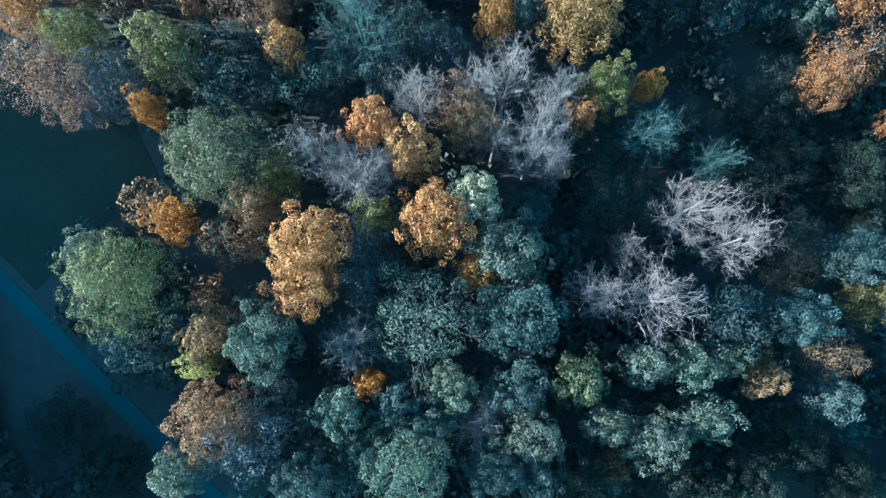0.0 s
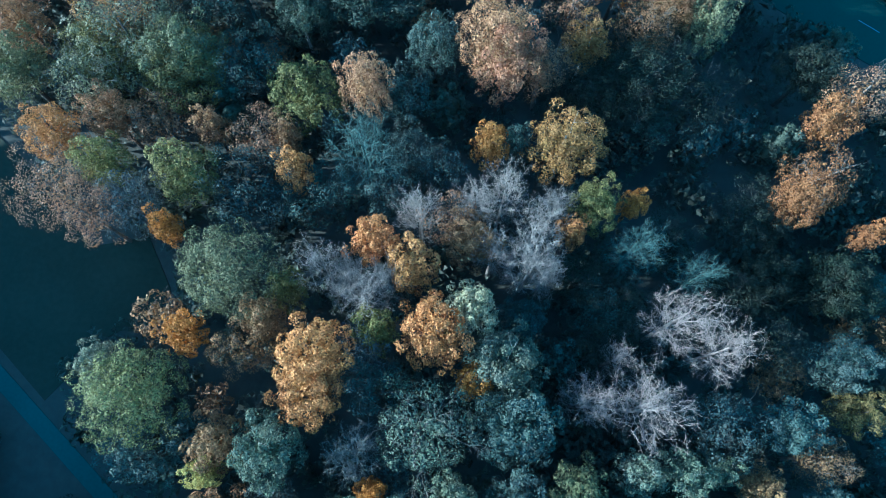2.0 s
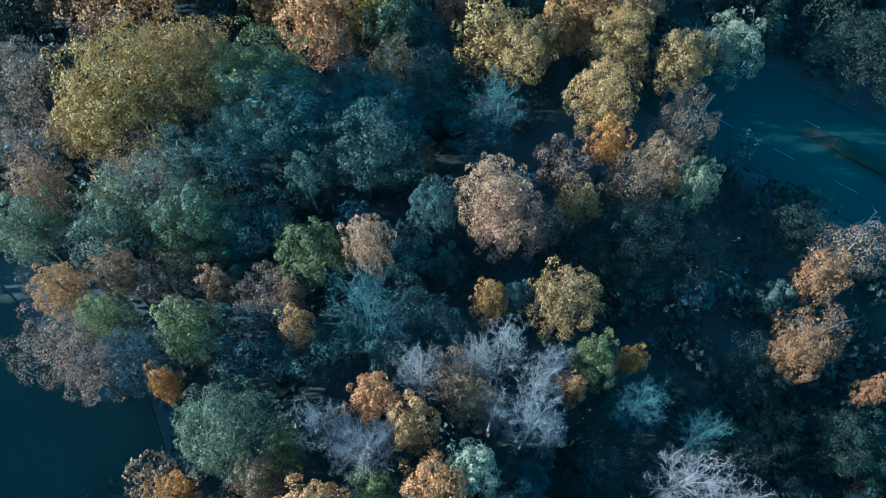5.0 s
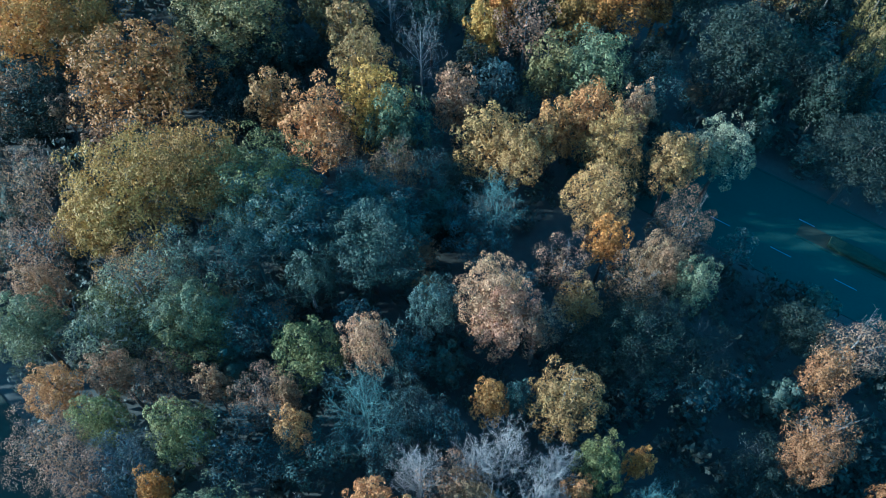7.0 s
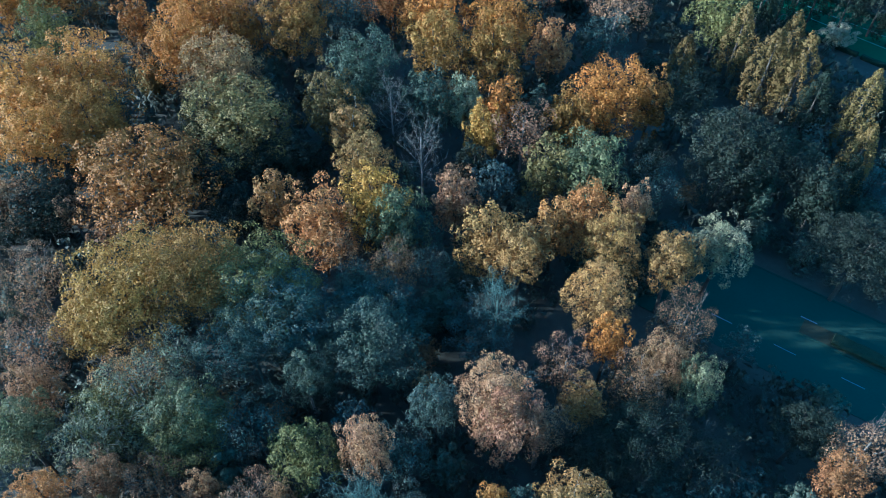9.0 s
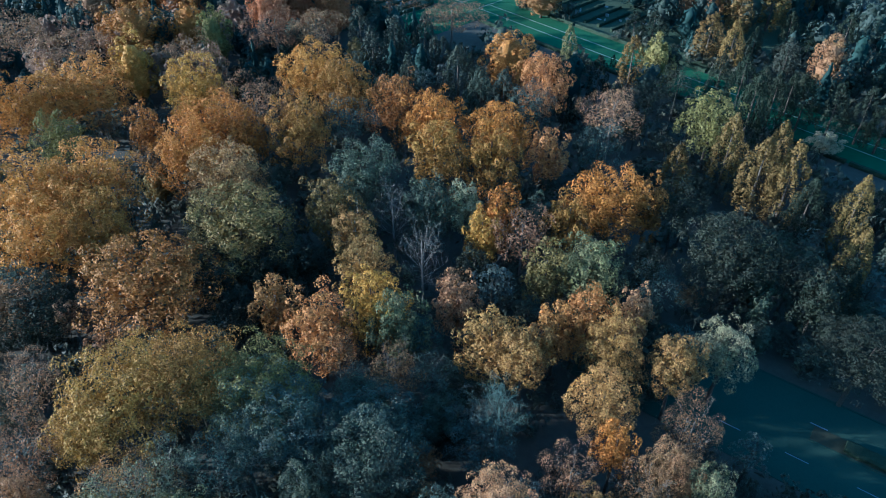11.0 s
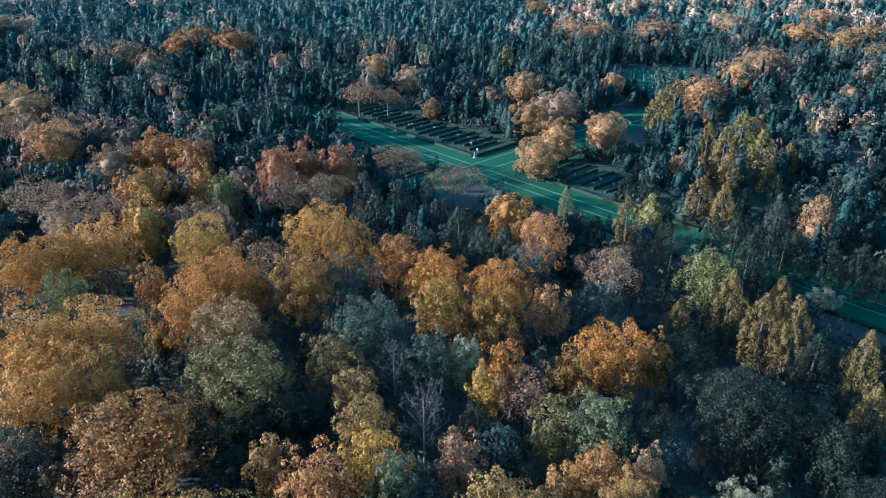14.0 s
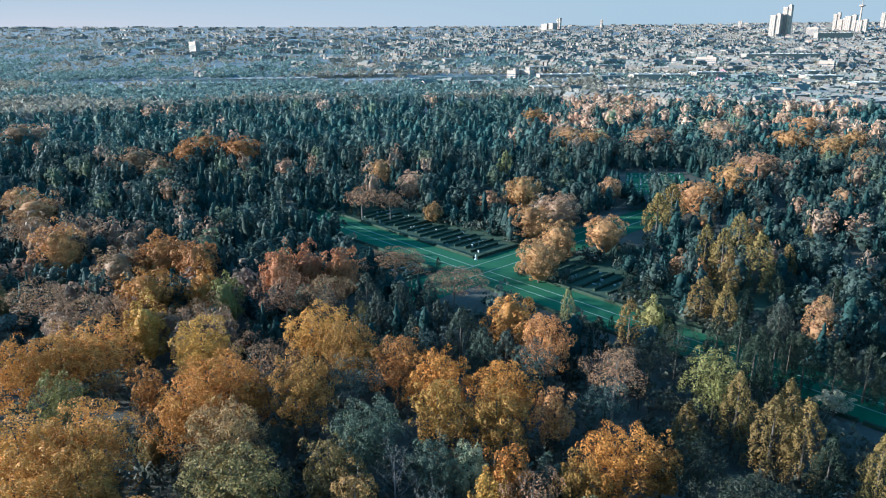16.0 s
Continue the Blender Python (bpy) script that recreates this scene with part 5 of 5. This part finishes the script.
def office_block(x, y, w, h):
    return storeyed("office_block", x, y, w, h, 16, DARK_GLASS, "dark glazed office block with a pale flat roof", "office block", turn=12.0)


def hall(x, y, w, h):
    root = building("hall", x, y, 4.0, "long low hall with a pale flat roof", "hall", "halls at the edge of town")
    deep = min(26.0, 0.6 * w + 8)
    box_part("wall", root, WALLS, (0, 0, 0, w, deep, h))
    roof = box_part("roof", root, PALE_ROOF, (0, 0, h, w + 0.8, deep + 0.8, 0.6))
    for k in range(max(2, int(w / 14))):
        box_part("skylight", roof, PALE_ROOF, (w * ((k + 0.5) / max(2, int(w / 14)) - 0.5), 0, h + 0.6, 2.4, deep * 0.7, 0.8))
    return root


def gable(w, d, eave, ridge):
    """Walls and a pitched roof of one house, as arrays: places, wall triangles and roof triangles."""
    x, y, o = w / 2, d / 2, 0.4
    v = [(-x, -y, 0), (x, -y, 0), (x, y, 0), (-x, y, 0), (-x, -y, eave), (x, -y, eave), (x, y, eave), (-x, y, eave), (-x, 0, ridge), (x, 0, ridge)]
    wall = [(0, 1, 5), (0, 5, 4), (1, 2, 6), (1, 6, 5), (2, 3, 7), (2, 7, 6), (3, 0, 4), (3, 4, 7), (4, 8, 7), (5, 6, 9)]
    r = [(-x - o, -y - o, eave - 0.2), (x + o, -y - o, eave - 0.2), (x + o, y + o, eave - 0.2), (-x - o, y + o, eave - 0.2), (-x - o, 0, ridge + 0.2), (x + o, 0, ridge + 0.2)]
    roof = [(0, 1, 5), (0, 5, 4), (2, 3, 4), (2, 4, 5)]
    return np.array(v, float), wall, np.array(r, float), roof


def brick_house(x, y, w, h):
    root = building("brick_house", x, y, 40.0, "red brick house with a pitched slate roof", "house", "houses at the edge of town")
    v, wt, r, rt = gable(w, 10, h * 0.7, h)
    part("wall", fast_mesh("wall", v, wt, BRICK, True), root)
    part("roof", fast_mesh("roof", r, rt, ROOFS, True), root)
    return root


BRICK = mottled("red_brick", (0.206, 0.103, 0.111), (0.31, 0.175, 0.19), 0.4)


def tower(x, y, w, h):
    """A tall slab tower: two shifted shafts with upright fins and window stripes between them."""
    root = building("tower_block", x, y, -50.0, "tall pale high-rise tower far off in the town", "tower block", "towers of the town")
    w, h = w * 0.84, h * 0.95
    d = w * 0.5
    box_part("shaft", root, CONCRETE, (-w * 0.22, 0, 0, w * 0.56, d, h * 0.94))
    tall = box_part("shaft", root, CONCRETE, (w * 0.28, d * 0.18, 0, w * 0.44, d, h))
    for k in range(6):
        box_part("window_stripe", root, DARK_GLASS, (w * (-0.46 + 0.16 * k), d * (0 if k < 4 else 0.18), 3, w * 0.03, d + 0.6, h * 0.88))
    box_part("roof_house", tall, CONCRETE, (w * 0.25, d * 0.18, h, w * 0.18, d * 0.4, h * 0.03))
    return root


def mast(x, y, w, h):
    root = building("broadcast_tower", x, y, 0.0, "thin grey broadcast tower with a round platform", "tower", "towers of the town")
    part("shaft", fast_mesh("shaft", *tubes([(0, 0, 0), (0, 0, h * 0.8)], [(0, 0, h * 0.8), (0, 0, h)], [6.0, 2.0], [3.2, 1.0], 10), CONCRETE), root)
    part("platform", fast_mesh("platform", *tubes([(0, 0, h * 0.72), (0, 0, h * 0.76)], [(0, 0, h * 0.76), (0, 0, h * 0.79)], [6, 15], [15, 12], 14), CONCRETE), root)
    return root


apartment_block(-660, 1995, 37, 31.4)
apartment_block(112, 1065, 17, 12.9)
apartment_block(132, 1064, 19, 12.9)
apartment_block(515, 1386, 43, 15.7)
apartment_block(438, 1338, 9, 16.2)
hall(398, 1224, 40, 7.4)
apartment_block(654, 1214, 25, 16.6)
office_block(216, 1483, 43, 15.7)
hall(738, 1561, 167, 11.8)
office_block(407, 958, 38, 11.7)
office_block(235, 991, 42, 9.8)
hall(283, 987, 39, 11.3)
hall(330, 1004, 35, 9.9)
hall(381, 1021, 41, 11.6)
hall(92, 954, 138, 5.8)
hall(-39, 993, 54, 5.3)
hall(-14, 918, 50, 4.2)
hall(-223, 942, 41, 5.0)
hall(-234, 1061, 112, 4.0)
hall(-119, 1133, 141, 4.3)
hall(259, 1100, 215, 5.0)
hall(-339, 789, 34, 4.2)
hall(-359, 744, 32, 4.0)
hall(-286, 774, 37, 4.1)
hall(212, 832, 23, 8.3)
hall(248, 844, 37, 6.5)
office_block(276, 794, 20, 9.1)
office_block(392, 849, 54, 7.1)
hall(501, 941, 46, 11.5)
hall(502, 841, 41, 10.3)
hall(403, 737, 41, 6.8)
hall(123, 831, 29, 8.9)
hall(161, 815, 32, 5.0)
brick_house(379, 960, 19, 11.0)
brick_house(446, 1121, 13, 10.2)
hall(537, 1052, 41, 10.4)
brick_house(454, 1015, 24, 10.8)
apartment_block(1503, 2938, 48, 35.3)
hall(1418, 2622, 132, 23.6)
tower(1384, 3012, 49, 92.7)
tower(1428, 3011, 40, 127.3)
tower(1858, 3425, 34, 88.3)
tower(1857, 3373, 31, 62.6)
tower(1866, 3321, 54, 78.6)
tower(1858, 3216, 50, 59.6)
tower(2269, 3734, 38, 84.0)
mast(2084, 3631, 11, 146.1)
tower(614, 4060, 94, 42.3)
tower(677, 4111, 29, 69.4)
tower(915, 4110, 16, 58.8)
tower(1667, 4052, 22, 41.6)


def in_yard(x, y):
    """The railway yard: a long flat strip free of houses and trees."""
    return -520 < x < 240 and 985 + 0.10 * x < y < 1110 + 0.10 * x


def railway_yard():
    way, side = np.array([0.995, 0.0995]), np.array([-0.0995, 0.995])
    slab("railway_yard", strip(np.array([0.0, 985.0]), way, side, -520, 240, 0, 124), 0.03, YARD, "grey ballast of a wide railway yard", "railway yard")
    for k in range(9):
        d = 8 + 13 * k
        slab("railway_track", strip(np.array([0.0, 985.0]), way, side, -515 + 14 * (k % 3), 236, d, d + 2.6), 0.16, TRACK, "straight railway track on pale ballast", "railway track", thick=0.13)
    for k, (s0, length, d) in enumerate(((-330, 190, 22.5), (-90, 150, 35.5), (-250, 120, 61.5), (-20, 170, 87.5), (-400, 140, 100.5))):
        mid = np.array([0.0, 985.0]) + way * (s0 + length / 2) + side * d
        root = building("train", *mid, math.degrees(math.atan2(way[1], way[0])), "long pale train standing on a track", "train", "trains in the yard")
        cars = int(length / 24)
        for c in range(cars):
            box_part("carriage", root, PALE_ROOF, (24.4 * (c - cars / 2 + 0.5), 0, 0.4, 23.6, 2.9, 3.6))


YARD = mottled("yard_ballast", (0.10, 0.11, 0.12), (0.17, 0.18, 0.19), 0.05)
TRACK = mottled("track_bed", (0.20, 0.20, 0.20), (0.30, 0.30, 0.30), 0.2)
railway_yard()


def town():
    """Uncounted houses and street trees as far as the eye reaches."""
    rng = np.random.default_rng(44)
    wall_pairs, roof_pairs, flat_pairs, groves = [], [], [], {"green": [], "brown": [], "tan": []}
    shapes = [gable(w, d, e, r) for w, d, e, r in ((9, 8, 5.5, 8.5), (12, 8, 7, 10), (20, 9, 8, 11), (11, 8, 5, 8))]
    lists = [[] for _ in shapes]
    halls = []
    for k in range(17500):
        y = 1 / rng.uniform(1 / 4840, 1 / 575) if k < 12000 else rng.uniform(1900, 4840)
        x = rng.uniform(-0.70, 0.70) * y
        edge = 735 - 0.0009 * (x - 30) ** 2
        if y < max(edge, 575) or in_yard(x, y):
            continue
        if y > 4850:
            continue
        built = 0.20 + 0.58 * (x / y) + 0.25 * noise.noise(Vector((x * 0.004, y * 0.0025, 1))) + (0.14 if y > 1600 else -0.08 if y > 1150 else -0.24)
        if y > 2900:
            built = max(built, 0.22)
        if rng.random() < built:
            if rng.random() < 0.07:
                halls.append((x, y))
            else:
                kind, way = int(rng.integers(4)), rng.choice((-0.75, 0.85, -0.95, 0.6))
                for step in range(int(rng.integers(2, 5))):
                    lists[kind].append((x + 11.5 * step * math.cos(way), y + 11.5 * step * math.sin(way), way))
        elif y < 4700:
            warm = noise.noise(Vector((x * 0.005, y * 0.004, 6)))
            # past 2900 m all trees take the pale tan, standing in for haze
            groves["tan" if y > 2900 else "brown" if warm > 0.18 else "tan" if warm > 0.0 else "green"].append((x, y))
    for (v, wt, r, rt), spots in zip(shapes, lists):
        spots = np.array(spots)
        m = len(spots)
        # houses follow a few street directions
        turn, spots = spots[:, 2], spots[:, :2]
        grow, tall = rng.uniform(0.55, 0.95, m), rng.uniform(0.65, 1.1, m)
        wall_pairs.append(many((v, wt), spots, grow, tall, turn, True))
        roof_pairs.append(many((r, rt), spots, grow, tall, turn, True))
    spots = np.array(halls)
    m = len(spots)
    v, wt, _, _ = gable(30, 15, 8, 8.05)
    args = spots, rng.uniform(0.5, 1.3, m), rng.uniform(0.6, 1.4, m), rng.choice((0.1, 0.35, 1.7), m)
    wall_pairs.append(many((v, wt), *args, True))
    roof_v = np.array([(-15, -7.5, 8.1), (15, -7.5, 8.1), (15, 7.5, 8.1), (-15, 7.5, 8.1)], float)
    flat_pairs.append(many((roof_v, [(0, 1, 2), (0, 2, 3)]), *args, True))
    stuff("town_houses", wall_pairs, WALLS, (1, 1, 1), "pale plastered houses of the distant town", "houses", True)
    stuff("town_roofs", roof_pairs, ROOFS, (1, 1, 1), "dark slate and tile roofs of the distant town", "roofs", True)
    stuff("town_hall_roofs", flat_pairs, PALE_ROOF, (1, 1, 1), "flat pale roofs of distant halls", "roofs", True)
    # tree tints are lifted, with some haze painted into the colour
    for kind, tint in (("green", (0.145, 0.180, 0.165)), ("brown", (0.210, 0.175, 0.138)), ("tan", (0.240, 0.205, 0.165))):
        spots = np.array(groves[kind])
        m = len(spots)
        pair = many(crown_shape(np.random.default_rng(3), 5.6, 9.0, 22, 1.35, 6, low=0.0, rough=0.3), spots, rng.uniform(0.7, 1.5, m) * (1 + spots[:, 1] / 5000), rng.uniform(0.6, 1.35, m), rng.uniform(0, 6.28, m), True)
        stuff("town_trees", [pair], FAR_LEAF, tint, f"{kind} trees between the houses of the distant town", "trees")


town()


def horizon():
    """A glowing sheet painted as hazy air over the rim of the plain, far behind the town: paler low down and towards
    the sun.
    """
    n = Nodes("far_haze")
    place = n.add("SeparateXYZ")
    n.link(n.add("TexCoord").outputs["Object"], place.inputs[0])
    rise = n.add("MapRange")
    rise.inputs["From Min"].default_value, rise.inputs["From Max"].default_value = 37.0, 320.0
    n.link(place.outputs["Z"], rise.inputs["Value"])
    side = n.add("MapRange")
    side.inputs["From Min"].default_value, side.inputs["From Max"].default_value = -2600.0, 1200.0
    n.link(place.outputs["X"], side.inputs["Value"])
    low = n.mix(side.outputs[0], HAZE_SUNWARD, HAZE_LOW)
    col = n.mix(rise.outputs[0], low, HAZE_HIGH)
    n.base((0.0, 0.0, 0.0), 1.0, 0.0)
    # haze and sky brightness come from the sheet's own emission
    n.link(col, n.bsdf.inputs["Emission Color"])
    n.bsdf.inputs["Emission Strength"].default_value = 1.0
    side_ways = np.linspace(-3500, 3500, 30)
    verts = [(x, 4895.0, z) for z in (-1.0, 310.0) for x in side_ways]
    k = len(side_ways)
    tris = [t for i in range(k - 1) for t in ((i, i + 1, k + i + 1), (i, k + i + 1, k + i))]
    tagged(new("backdrop", fast_mesh("backdrop", verts, tris, n.mat)), "glowing sheet painted as hazy blue air over the horizon", "sky", kind="structure")


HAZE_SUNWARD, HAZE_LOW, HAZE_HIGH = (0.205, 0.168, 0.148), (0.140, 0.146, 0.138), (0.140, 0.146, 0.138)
horizon()
